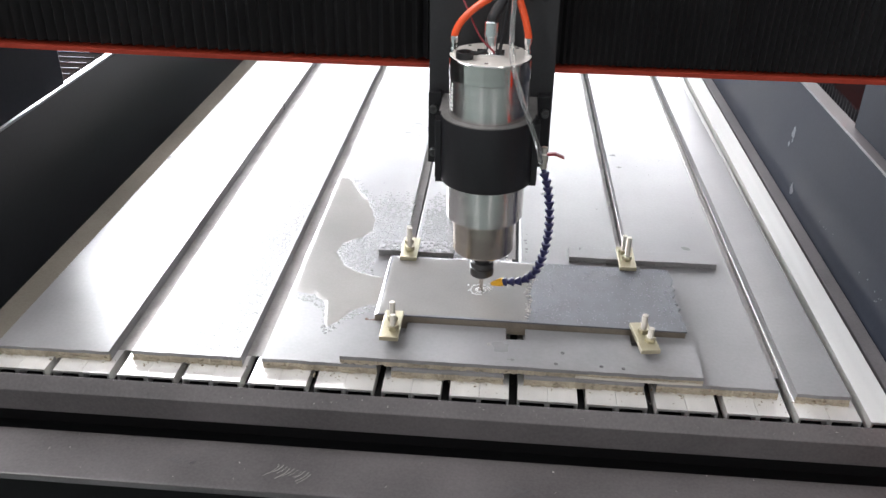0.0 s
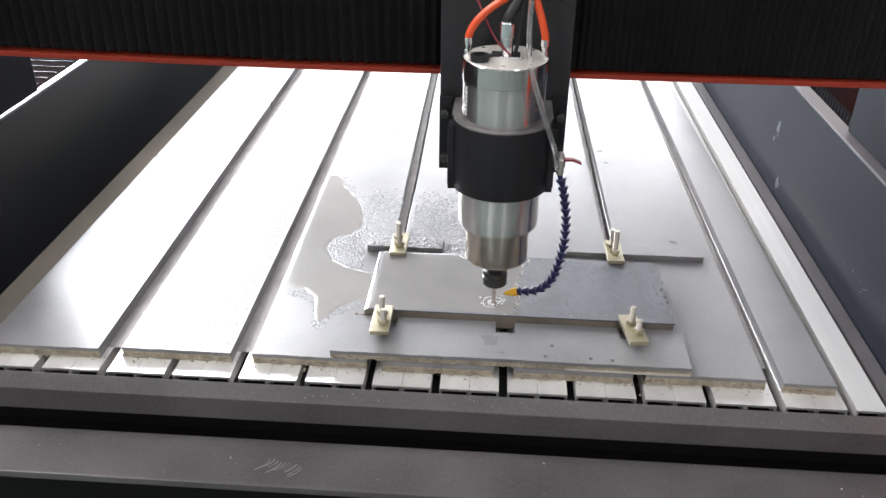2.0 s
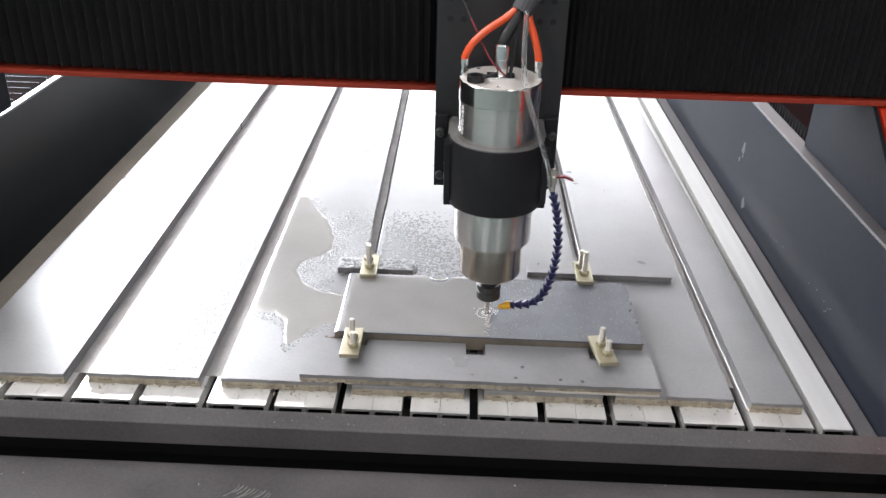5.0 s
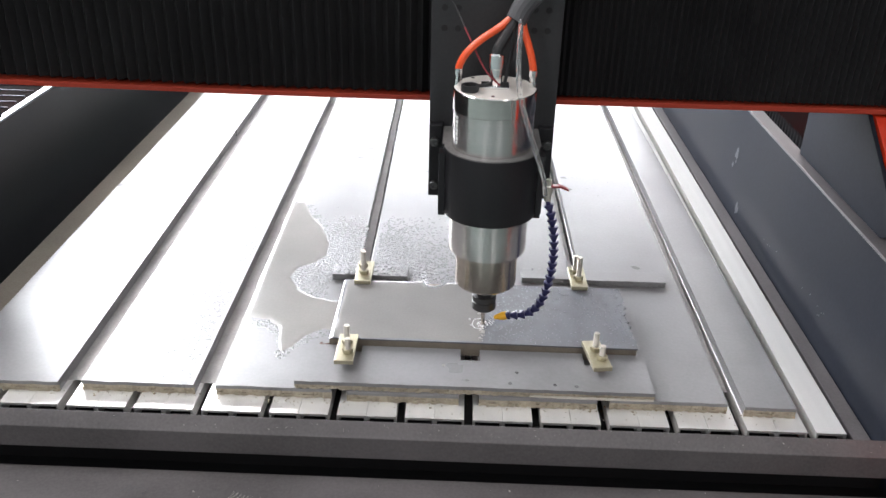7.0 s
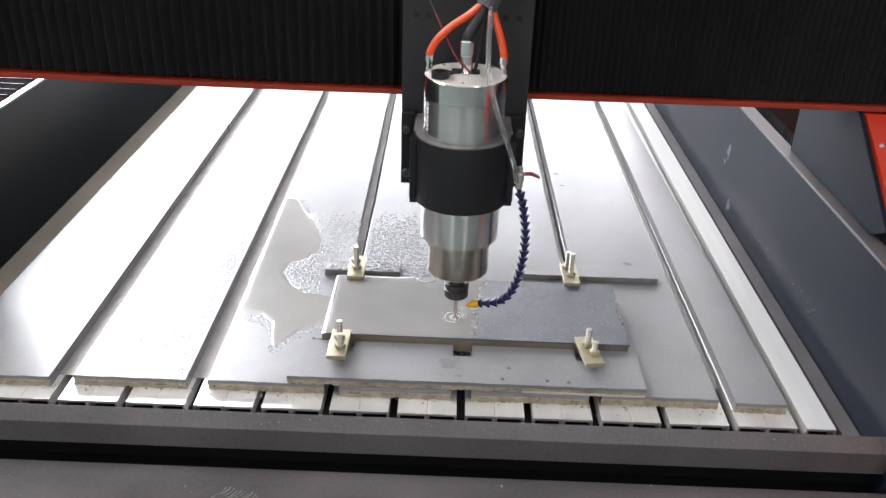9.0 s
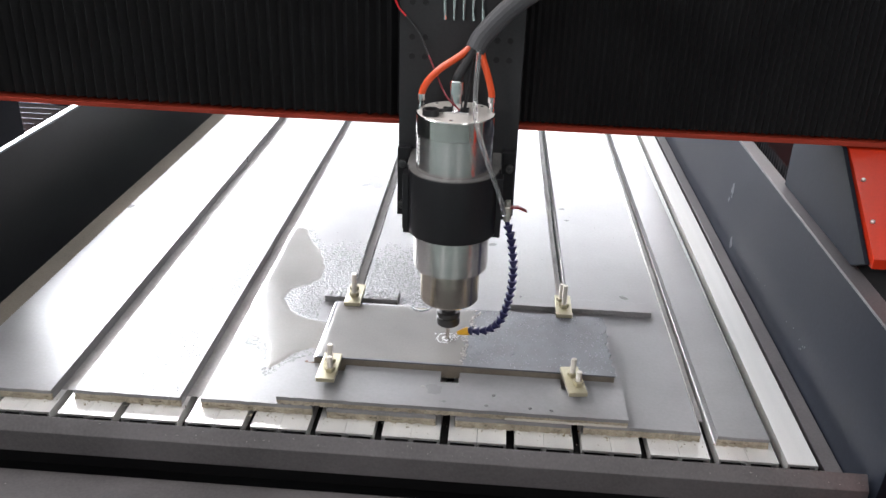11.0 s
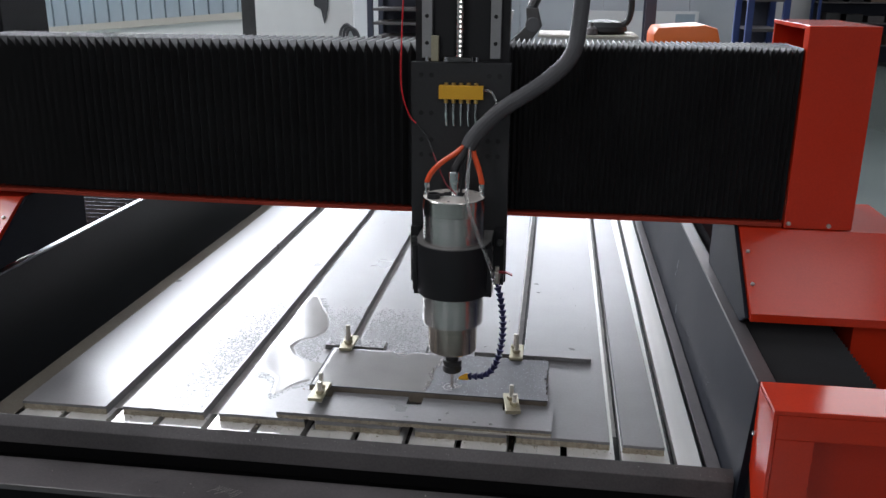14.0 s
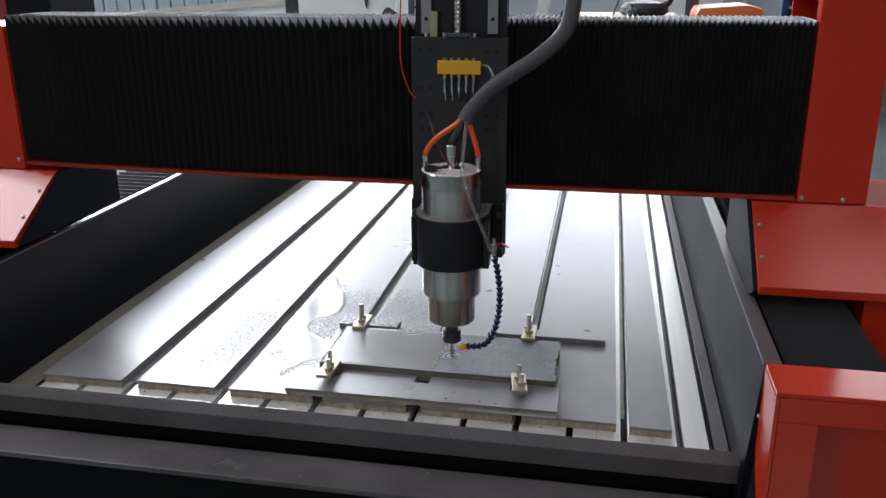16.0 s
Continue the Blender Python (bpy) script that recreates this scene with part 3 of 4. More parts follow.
    for x, z in ((0.822, 1.137), (0.898, 1.135), (-0.905, 1.150)):
        part("screw", lathe([(0.0044, 0.125), (0.0044, 0.122), (0.003, 0.1205)], 12, (x, 0, z), "y"), STUD, g)
    return g


GANTRY = gantry()


def spindle_carriage():
    c = thing("spindle_carriage", "black carriage plate with a steel water-cooled spindle and hoses", "spindle")
    plate = part("carriage_plate", box(-0.096, 0.098, 0.08, 0.10, 1.0, 1.443, 0.0015), PLATE, c)
    for x in (-0.076, -0.056, 0.056, 0.076):
        for z in (1.262, 1.292, 1.345, 1.418):
            part("bolt_hole", lathe([(0.0048, 0.0799), (0.0048, 0.0795), (0.0034, 0.0794), (0.0034, 0.0797)], 14, (x, 0, z), "y"), BLACK_HOLE, plate)
    part("stop_block", box(-0.058, -0.043, 0.084, 0.096, 1.4435, 1.492, 0.001), ZINC, c, "yellow stop block")
    for x in (-0.066, -0.030, -0.026, 0.020, 0.030):
        part("top_bolt", lathe([(0.0045, 1.4435), (0.0045, 1.452)], 10, (x, 0.09, 0)), CHROME, c)
    part("slide_body", box(-0.09, 0.092, 0.101, 0.134, 1.02, 1.75), DARK, c)
    for x in (-0.066, 0.066):
        part("guide_rail", box(x - 0.010, x + 0.010, 0.088, 0.1005, 1.45, 1.75, 0.001), RAIL_STEEL, c)
        for k in range(6):
            part("rail_hole", lathe([(0.004, 0.0879), (0.004, 0.0872), (0.002, 0.0872)], 10, (x, 0, 1.478 + 0.05 * k), "y"), BLACK_HOLE, c)
    pr, z = [], 1.45
    while z < 1.75:
        pr += [(0.0075, z), (0.0085, z + 0.004), (0.0075, z + 0.008)]
        z += 0.009
    part("ball_screw", lathe(pr, 16, (-0.002, 0.085, 0)), STEEL, c)
    part("screw_nut", box(-0.025, 0.022, 0.075, 0.10, 1.444, 1.452, 0.001), IRON, c)
    # spindle body, nose, collet nut and bit
    part("spindle_body", lathe([(0.0575, 1.0095), (0.0592, 1.0100), (0.0592, 1.1685)], 72), SATIN, c, "satin steel spindle body", True)
    part("spindle_ring", lathe([(0.0590, 1.1688), (0.0602, 1.1692), (0.0602, 1.1975), (0.0590, 1.1990)], 72), STEEL, c, "polished steel top ring", True)
    cap = part("spindle_cap", lathe([(0.0588, 1.1990), (0.0580, 1.1996)], 72), BRUSHED, c, "brushed steel cap", True)
    for a in (40, 130, 220, 265, 310):
        part("cap_screw", lathe([(0.0030, 1.1996), (0.0030, 1.2006)], 12, (0.050 * math.cos(radians(a)), 0.050 * math.sin(radians(a)), 0)), CHROME, cap)
    part("spindle_lower", lathe([(0.0590, 0.9440), (0.0602, 0.9455), (0.0602, 1.0092)], 72), SATIN, c, "", True)
    # an unreadable label on the side, as plain bars
    for k in range(7):
        bar = part("label_bar", box(-0.0016 - 0.0007 * (k % 3), 0.0016 + 0.0007 * (k % 2), -0.0596, -0.0588, 0, 0.0042), WHITE, c)
        bar.matrix_basis = pose(0, 0, 1.122 + 0.0062 * k, 0, 0, -62)
    part("spindle_nose", lathe([(0.046, 0.882), (0.0485, 0.885), (0.0485, 0.9438)], 64), STEEL_DARK, c, "heat-tinted steel nose", True)
    part("collet", lathe([(0.013, 0.855), (0.013, 0.884)], 32), IRON, c, "", True)
    part("collet_nut", lathe([(0.0175, 0.832), (0.0195, 0.834), (0.0195, 0.846), (0.018, 0.847), (0.018, 0.849), (0.0195, 0.850), (0.0195, 0.857), (0.018, 0.858)], 40), IRON, c, "dark steel collet nut", True)
    part("milling_bit", lathe([(0.0018, 0.789), (0.0032, 0.797), (0.0032, 0.834)], 16), STEEL_DARK, c, "thin steel bit", True)
    # clamp bracket
    n = 40
    pts = [(-0.074, 0.079), (-0.074, 0.0)]
    pts += [(-0.071 * math.cos(math.pi * k / n), -0.071 * math.sin(math.pi * k / n)) for k in range(n + 1)]
    pts += [(0.074, 0.0), (0.074, 0.079)]
    bracket = part("clamp_bracket", prism(pts, "z", 1.008, 1.110, 0.0015), DARK, c, "black spindle clamp", True)
    part("bracket_rim", prism([(x * 0.985, y * 0.985) for x, y in pts], "z", 1.1102, 1.1116), SCUFFED, bracket, "scuffed grey upper face")
    for s in (-1, 1):
        part("lug", box(min(s * 0.060, s * 0.0775), max(s * 0.060, s * 0.0775), -0.012, 0.02, 1.0, 1.018, 0.002), DARK, bracket)
        part("clamp_ear", box(min(s * 0.068, s * 0.0775), max(s * 0.068, s * 0.0775), -0.022, 0.0, 1.012, 1.104, 0.001), DARK, bracket)
        part("flange", box(min(s * 0.0745, s * 0.0955), max(s * 0.0745, s * 0.0955), 0.062, 0.0795, 1.0, 1.118, 0.0015), DARK, bracket)
        for z in (1.02, 1.092):
            part("bolt", lathe([(0.0068, 0.062), (0.0068, 0.054), (0.0055, 0.053), (0.003, 0.053), (0.003, 0.056)], 16, (s * 0.0865, 0, z), "y"), IRON, bracket)
    # connectors on top
    part("socket_base", box(-0.020, 0.020, -0.014, 0.014, 1.1992, 1.203, 0.001), CHROME, c)
    part("power_socket", lathe([(0.010, 1.203), (0.010, 1.226), (0.0115, 1.227), (0.0115, 1.246), (0.009, 1.248)], 24), CHROME, c, "chrome power socket", True)
    part("socket_cap", lathe([(0.0125, 1.2), (0.0125, 1.209), (0.009, 1.209), (0.009, 1.203)], 24, (-0.036, -0.025, 0)), RUBBER, c, "black rubber cap", True)
    part("cap_strap", tube([(-0.036, -0.014, 1.204), (-0.018, -0.012, 1.204), (-0.006, -0.006, 1.206)], 0.003, 8), RUBBER, c)
    for s in (-1, 1):
        part("hose_fitting", lathe([(0.006, 1.199), (0.006, 1.207), (0.0045, 1.208), (0.0045, 1.214), (0.006, 1.215), (0.006, 1.224)], 16, (s * 0.053, 0.004, 0)), CHROME, c, "", True)
        line = [(-0.053, 0.004, 1.218), (-0.051, 0.004, 1.230), (-0.041, 0.005, 1.247), (-0.023, 0.007, 1.264), (0.003, 0.010, 1.282), (0.024, 0.012, 1.300)]
        if s > 0:
            line = [(0.053, 0.004, 1.218), (0.0515, 0.004, 1.232), (0.045, 0.006, 1.255), (0.036, 0.009, 1.280), (0.032, 0.011, 1.300)]
        part("water_hose", tube(line, 0.0053), ORANGE, c, "orange cooling water hose", True)
    part("power_cable", tube([(0, 0, 1.244), (0.002, 0.001, 1.254), (0.010, 0.006, 1.268), (0.020, 0.010, 1.285), (0.028, 0.014, 1.305)], 0.0078), RUBBER, c, "", True)
    part("thin_cable", tube([(0.012, -0.004, 1.20), (0.020, 0.0, 1.25), (0.024, 0.010, 1.30)], 0.0025, 8), RUBBER, c, "", True)
    # conduit that gathers the hoses
    path = [(0.024, 0.010, 1.291), (0.038, 0.016, 1.315), (0.083, 0.020, 1.361), (0.169, 0.030, 1.420), (0.211, 0.045, 1.466), (0.222, 0.06, 1.53), (0.226, 0.08, 1.62), (0.22, 0.12, 1.72)]
    part("conduit", tube(path, lambda k: 0.0151 + 0.0001 * (k % 2), 16, 16), CONDUIT, c, "grey corrugated conduit", True)
    # lubricator block
    block = part("oil_distributor", box(-0.040, 0.046, 0.066, 0.0795, 1.374, 1.400, 0.001), YELLOW, c, "yellow oil distributor block")
    for k in range(5):
        x = -0.026 + 0.0145 * k
        part("oil_port", lathe([(0.004, 1.40), (0.004, 1.405)], 10, (x, 0.072, 0)), BRASS, block)
        part("oil_port", lathe([(0.0042, 1.366), (0.0042, 1.374)], 10, (x, 0.072, 0)), BRASS, block)
        part("oil_tube", tube([(x, 0.072, 1.367), (x, 0.072, 1.345), (x + 0.001, 0.075, 1.322)], 0.0027, 8), CHROME, block)
    part("oil_feed", tube([(0.046, 0.072, 1.392), (0.062, 0.066, 1.39), (0.072, 0.05, 1.372), (0.070, 0.04, 1.34), (0.048, 0.03, 1.305)], 0.0024, 8), CLEAR_TUBE, c, "", True)
    # wires
    part("red_wire", tube([(-0.098, 0.03, 1.62), (-0.108, 0.05, 1.5), (-0.112, 0.06, 1.40), (-0.100, 0.07, 1.345), (-0.085, 0.07, 1.325)], 0.0015, 8), RED_WIRE, c)
    part("signal_wire", tube([(-0.085, 0.07, 1.325), (-0.062, 0.06, 1.300), (-0.046, 0.036, 1.274)], 0.0013, 8), RUBBER, c, "black signal wire")
    part("signal_wire", tube([(-0.046, 0.036, 1.274), (-0.038, 0.024, 1.261), (-0.016, -0.006, 1.226), (0.006, -0.012, 1.205)], 0.0014, 8), DARK_RED, c, "dark red signal wire")
    # clear water line, valve and jointed coolant hose
    part("clear_hose", tube([(0.030, -0.004, 1.296), (0.030, -0.012, 1.277), (0.029, -0.035, 1.238), (0.033, -0.0625, 1.203), (0.050, -0.070, 1.152), (0.073, -0.047, 1.085), (0.082, -0.020, 1.043)], 0.0037, 12), CLEAR_TUBE, c, "clear water line", True)
    valve = part("valve", lathe([(0.004, 1.028), (0.0055, 1.030), (0.0055, 1.040), (0.007, 1.042), (0.007, 1.053), (0.0045, 1.055), (0.0045, 1.064)], 12, (0.087, -0.01, 0)), STUD, c, "plated ball valve")
    part("lever", prism([(0.090, 1.0545), (0.104, 1.0555), (0.117, 1.0495), (0.117, 1.0475), (0.104, 1.0525), (0.090, 1.052)], "y", -0.015, -0.006), DARK_RED, valve, "red valve lever")
    line = spline([(0.087, -0.012, 1.030), (0.096, -0.016, 1.0), (0.102, -0.02, 0.955), (0.100, -0.022, 0.905), (0.088, -0.024, 0.860), (0.068, -0.024, 0.838), (0.036, -0.022, 0.832)], 40)
    # beads of the jointed hose, evenly along the line
    step, gone, last = 0.0118, 0.0, line[0]
    hose = part("coolant_hose", tube([line[k] for k in range(0, len(line), 12)], 0.0035, 10, 6), NAVY, c, "navy jointed coolant hose", True)
    bead = bmesh.new()
    add_lathe(bead, [(0.0040, -0.0056), (0.0074, -0.0052), (0.0077, -0.0036), (0.0040, 0.004), (0.0036, 0.0062)], 14)
    bead_mesh = None
    for a, b in zip(line, line[1:]):
        gone += (b - a).length
        if gone >= step:
            gone -= step
            d = (a - b).normalized()
            m = Matrix.Translation(b) @ (-d).to_track_quat("Z", "Y").to_matrix().to_4x4()
            if bead_mesh is None:
                ob = part("hose_joint", bead, NAVY, hose, "", True)
                bead_mesh = ob.data
            else:
                ob = new("hose_joint", bead_mesh)
                ob.parent = hose
            ob.matrix_basis = m
    noz = part("nozzle", lathe([(0.0066, 0), (0.0066, 0.006), (0.0028, 0.020), (0.0022, 0.020)], 16), YELLOW, c, "yellow nozzle tip", True)
    noz.matrix_basis = Matrix.Translation((0.036, -0.022, 0.832)) @ Vector((-0.9, 0.1, -0.3)).to_track_quat("Z", "Y").to_matrix().to_4x4()
    part("water_jet", tube([(0.018, -0.020, 0.826), (0.010, -0.013, 0.818), (0.002, -0.004, 0.795)], 0.0014, 8), WATER, c, "thin water jet", True)
    return c


CARRIAGE = spindle_carriage()



# ---- water and small debris ----


def film(name, x0, x1, y0, y1, z, field, height, material, label, step=0.0025):
    """A thin sheet of water: it stands proud where field is above nought and dips under the surface elsewhere."""
    nx, ny = int((x1 - x0) / step), int((y1 - y0) / step)
    val = [[max(-0.4, min(1.0, field(x0 + i * step, y0 + j * step))) for i in range(nx + 1)] for j in range(ny + 1)]
    bm, vs = bmesh.new(), {}

    def vert(i, j):
        if (i, j) not in vs:
            f = val[j][i]
            vs[i, j] = bm.verts.new((x0 + i * step, y0 + j * step, z + height * (math.sqrt(min(1, f * 3)) if f > 0 else f * 3)))
        return vs[i, j]

    for j in range(ny):
        for i in range(nx):
            if max(val[j][i], val[j][i + 1], val[j + 1][i], val[j + 1][i + 1]) > 0:
                bm.faces.new((vert(i, j), vert(i + 1, j), vert(i + 1, j + 1), vert(i, j + 1)))
    ob = part(name, bm, material, None, "", True)
    return tagged(ob, label, "water", kind="stuff")


def ragged(x, y, amount, scale=28.0):
    return amount * (noise.noise((x * scale, y * scale, 3.1)) + 0.5 * noise.noise((x * scale * 3, y * scale * 3, 7.7)))


def along(table, u):
    """Straight lines between the pairs of a table."""
    for (a, p), (c, q) in zip(table, table[1:]):
        if u <= c:
            return p + (q - p) * max(0.0, (u - a) / (c - a))
    return table[-1][1]


# the puddle's right shore by y, and its near shore by x
SHORE = [(0.29, -0.100), (0.300, -0.130), (0.313, -0.175), (0.34, -0.21), (0.38, -0.231), (0.42, -0.224), (0.44, -0.195), (0.47, -0.178), (0.52, -0.18), (0.60, -0.207), (0.65, -0.237), (0.712, -0.262)]
NEAR = [(-0.29, 0.245), (-0.24, 0.234), (-0.216, 0.209), (-0.207, 0.155), (-0.200, 0.142), (-0.186, 0.157), (-0.169, 0.191), (-0.144, 0.213), (-0.12, 0.212)]


def puddle(x, y):
    f = min(along(SHORE, y) - x, (y - along(NEAR, x)) * 0.7, 0.714 - y) * 40
    return min(f + ragged(x, y, 0.10, 34), (x + 0.280 + 0.01 * (y - 0.05)) * 60)


film("puddle", -0.288, -0.108, 0.12, 0.76, ZP, puddle, 0.0009, WET, "shallow puddle of grey water on a board")


def slab_wet(x, y):
    f = min((0.118 + 0.20 * max(0, y - 0.24) - x) * 14, (y - 0.153) * 60, (0.335 - y) * 60, (x + 0.117) * 60, (math.hypot(x - 0.035, y - 0.337) - 0.021) * 60)
    return f + ragged(x, y, 0.15, 22)


film("slab_water", -0.118, 0.22, 0.151, 0.340, 0.793, slab_wet, 0.0005, WET_STONE, "film of water over the slab")


# pale ragged tide line where the wet part of the slab ends
rng = random.Random(61)
tide = bmesh.new()
for k in range(150):
    y = 0.155 + 0.178 * rng.random()
    x = 0.120 + 0.20 * max(0, y - 0.24) + ragged(0.1, y, 0.012, 22) + rng.gauss(0, 0.0022)
    w = rng.uniform(0.0004, 0.0015)
    add_box(tide, x - w, x + w, y - w * rng.uniform(0.4, 2), y + w, 0.7930, 0.7938)
tagged(part("tide_line", tide, CHALK), "pale ragged tide line on the slab", "sediment", kind="stuff")
grit = bmesh.new()
for k in range(1500):
    y, u = 0.153 + 0.182 * rng.random(), rng.random()
    x = 0.130 + 0.230 * u
    if rng.random() > 0.25 + 0.75 * max(abs(u - 0.5) * 1.8 - 0.1, (y - 0.27) * 8):
        continue
    w = rng.uniform(0.0003, 0.0009)
    add_box(grit, x - w, x + w, y - w, y + w * rng.uniform(0.5, 1.5), 0.7929, 0.7930 + w * 0.7)
tagged(part("stone_grit", grit, GRIT), "fine pale grit on the dry slab", "grit", kind="stuff")


def drops(name, count, place, sizes, material, label, z, seed=1):
    rng = random.Random(seed)
    bm = bmesh.new()
    made = 0
    while made < count:
        q = place(rng)
        if q is None:
            continue
        made += 1
        x, y = q
        r = rng.uniform(*sizes) * rng.choice((0.6, 0.8, 1.0, 1.0, 1.3))
        a, e = rng.uniform(0, 3.14), rng.uniform(1.0, 1.2)
        ca, sa = math.cos(a), math.sin(a)
        last = None
        for k, (rr, h) in enumerate(((1.0, -0.05), (0.86, 0.22), (0.5, 0.38))):
            ring = []
            for j in range(8):
                w = 2 * math.pi * j / 8
                u, v = r * rr * math.cos(w) * e, r * rr * math.sin(w)
                ring.append(bm.verts.new((x + u * ca - v * sa, y + u * sa + v * ca, z(x, y) + h * r * 0.75)))
            if last:
                for j in range(8):
                    bm.faces.new((last[j], last[(j + 1) % 8], ring[(j + 1) % 8], ring[j]))
            last = ring
        bm.faces.new(last)
    return tagged(part(name, bm, material, None, "", True), label, "water", kind="stuff")


GAPS = ((-0.508, -0.477), (-0.307, -0.276), (-0.106, -0.083), (0.086, 0.114), (0.288, 0.309), (0.485, 0.507))


def in_gap(x, m=0.002):
    return any(a - m < x < b + m for a, b in GAPS)


def splash(rng):
    x, y = rng.gauss(-0.10, 0.085), rng.gauss(0.45, 0.085)
    if not (-0.27 < x < 0.12 and 0.31 < y < 0.66) or in_gap(x) or puddle(x, y) > -0.06:
        return None
    if y < 0.422 and -0.155 < x < -0.01 or y < (0.315 if x < -0.13 else 0.345):
        return None
    return x, y


def fringe(rng):
    x, y = rng.uniform(-0.272, -0.11), rng.uniform(0.10, 0.70)
    return (x, y) if -0.7 < puddle(x, y) < -0.05 and not (x > -0.125 and 0.14 < y < 0.41) else None


def strip_drops(rng):
    return rng.uniform(-0.147, -0.017), rng.uniform(0.381, 0.416)


def left_mist(rng):
    x, y = rng.gauss(-0.345, 0.045), rng.gauss(0.34, 0.15)
    return (x, y) if -0.472 < x < -0.320 and 0.06 < y < 0.75 else None


flat = lambda h: (lambda x, y: h)
drops("water_drops", 7000, splash, (0.0009, 0.0024), WET_DROP, "splashed water drops on the boards", flat(ZP), 1)
drops("water_drops", 700, fringe, (0.0008, 0.0020), WET_DROP, "water drops round the puddle", flat(ZP), 2)
drops("water_drops", 200, strip_drops, (0.0016, 0.0040), WET_DROP, "water drops on the short strip", flat(0.780), 3)
drops("water_mist", 5200, left_mist, (0.0007, 0.0019), WET_DROP, "fine spray on a board", flat(ZP), 5)


CRUMB = mat("brown_crumb", (0.20, 0.13, 0.06), 0.8, vary=0.4, scale=300, bump=0.2)


def chips(name, count, area, z, sizes, material, label, seed):
    rng = random.Random(seed)
    bm = bmesh.new()
    for _ in range(count):
        x, y, s = rng.uniform(area[0], area[1]), rng.uniform(area[2], area[3]), rng.uniform(*sizes)
        c = [bm.verts.new((x + s * rng.uniform(-1, 1), y + s * rng.uniform(-1, 1), z + (0 if k < 3 else s * 0.7))) for k in range(4)]
        for q in ((0, 1, 2), (0, 1, 3), (1, 2, 3), (2, 0, 3)):
            bm.faces.new([c[k] for k in q])
    bmesh.ops.recalc_face_normals(bm, faces=bm.faces[:])
    return tagged(part(name, bm, material), label, "debris", kind="stuff")


chips("stone_chips", 40, (-0.9, 0.68, -0.155, -0.08), 0.7152, (0.0008, 0.0022), CHALK, "pale stone chips on the lower beam", 7)
chips("stone_chips", 36, (-0.4, 0.66, -0.060, -0.050), 0.7865, (0.0006, 0.0014), CHALK, "pale dust specks on the front rail", 8)
chips("sawdust", 60, (-0.64, 0.56, 0.020, 0.044), ZB + 0.0003, (0.0008, 0.002), CREAM, "beige sawdust crumbs on the bed", 9)
chips("sawdust", 110, (-0.68, 0.57, 0.032, 0.0455), ZB + 0.0004, (0.001, 0.0034), PVC_EDGE, "crumbs along the sawn board ends", 12)
chips("wood_crumbs", 45, (-0.66, 0.57, 0.034, 0.046), ZB + 0.006, (0.0008, 0.0028), CRUMB, "brown crumbs stuck to the sawn board ends", 14)
chips("stone_chips", 70, (-0.3, 0.68, -0.066, -0.052), 0.7815, (0.0004, 0.0011), CHALK, "pale dust specks on the front rail", 15)
chips("stone_chips", 30, (0.12, 0.48, 0.45, 1.2), ZP + 0.0003, (0.0008, 0.0016), IRON, "dark specks on the boards", 10)


PALE_SHEET = mat("pale_sheet", (0.52, 0.55, 0.58), 0.55, vary=0.08, scale=5, bump=0.02)
NAVY_STEEL = mat("blue_grey_steel", (0.045, 0.05, 0.075), 0.5, vary=0.1, bump=0.02)
# ---- things at the far side of the hall, the background ----


def shelf_rack(x, y, w, label, posts, levels):
    r = thing("shelf_rack", label, "shelf rack", "storage racks", at=(x, y, 0))
    for sx in (0, w):
        for sy in (0, 0.5):
            part("post", box(sx - 0.025, sx + 0.025, sy - 0.025, sy + 0.025, 0, 2.4), posts, r)
    for z in levels:
        part("shelf", box(0.026, w - 0.026, -0.02, 0.52, z, z + 0.025), GREY_PAINT, r)
    part("back_panel", box(-0.02, w + 0.02, 0.53, 0.545, 0.05, 2.38), NAVY_STEEL, r, "dark back panel")
    return r


def carton(x, y, z, w, d, h, m, label):
    c = box(-w / 2, w / 2, -d / 2, d / 2, 0, h, 0.006)
    ob = tagged(part("storage_box", c, m), label, "box", "boxes on the racks")
    ob.location = (x, y, z)
    return ob


shelf_rack(1.86, 6.0, 0.28, "narrow blue steel storage rack", BLUE, (0.4, 0.82, 1.205, 1.44, 1.9))
shelf_rack(5.3, 16.6, 2.2, "blue steel storage rack with dark boxes", BLUE, (0.4, 0.82, 1.205, 1.44, 1.9))
shelf_rack(-1.40, 6.6, 0.68, "dark storage rack with pale shelf edges", NAVY_STEEL, (0.4, 0.8, 1.06, 1.19, 1.315, 1.6))
rng = random.Random(21)
for z in (0.4252, 0.8452, 1.2302, 1.4652, 1.9252):
    for k in range(5):
        w = rng.uniform(0.24, 0.34)
        carton(5.6 + 0.40 * k, 16.85, z, w, 0.34, rng.uniform(0.12, 0.19), rng.choice((BROWN, IRON, GREY_PAINT, IRON, NAVY)), "storage box on a rack shelf")


HOOD_ORANGE = mat("orange_paint", (0.75, 0.16, 0.03), 0.4, vary=0.06, bump=0.02)


def orange_machine(x, y):
    m = thing("machine_cover", "rounded orange machine hood on a grey base", "machine", at=(x, y, 0))
    part("base", box(-0.24, 0.24, -0.25, 0.25, 0, 0.95, 0.01), GREY_PAINT, m)
    profile = [(-0.215, 0.951), (-0.215, 1.26), (-0.19, 1.305), (0.10, 1.325), (0.185, 1.305), (0.215, 1.20), (0.220, 0.951)]
    part("hood", prism(profile, "y", -0.23, 0.23, 0.014), HOOD_ORANGE, m, "orange hood", True)


orange_machine(1.165, 4.63)


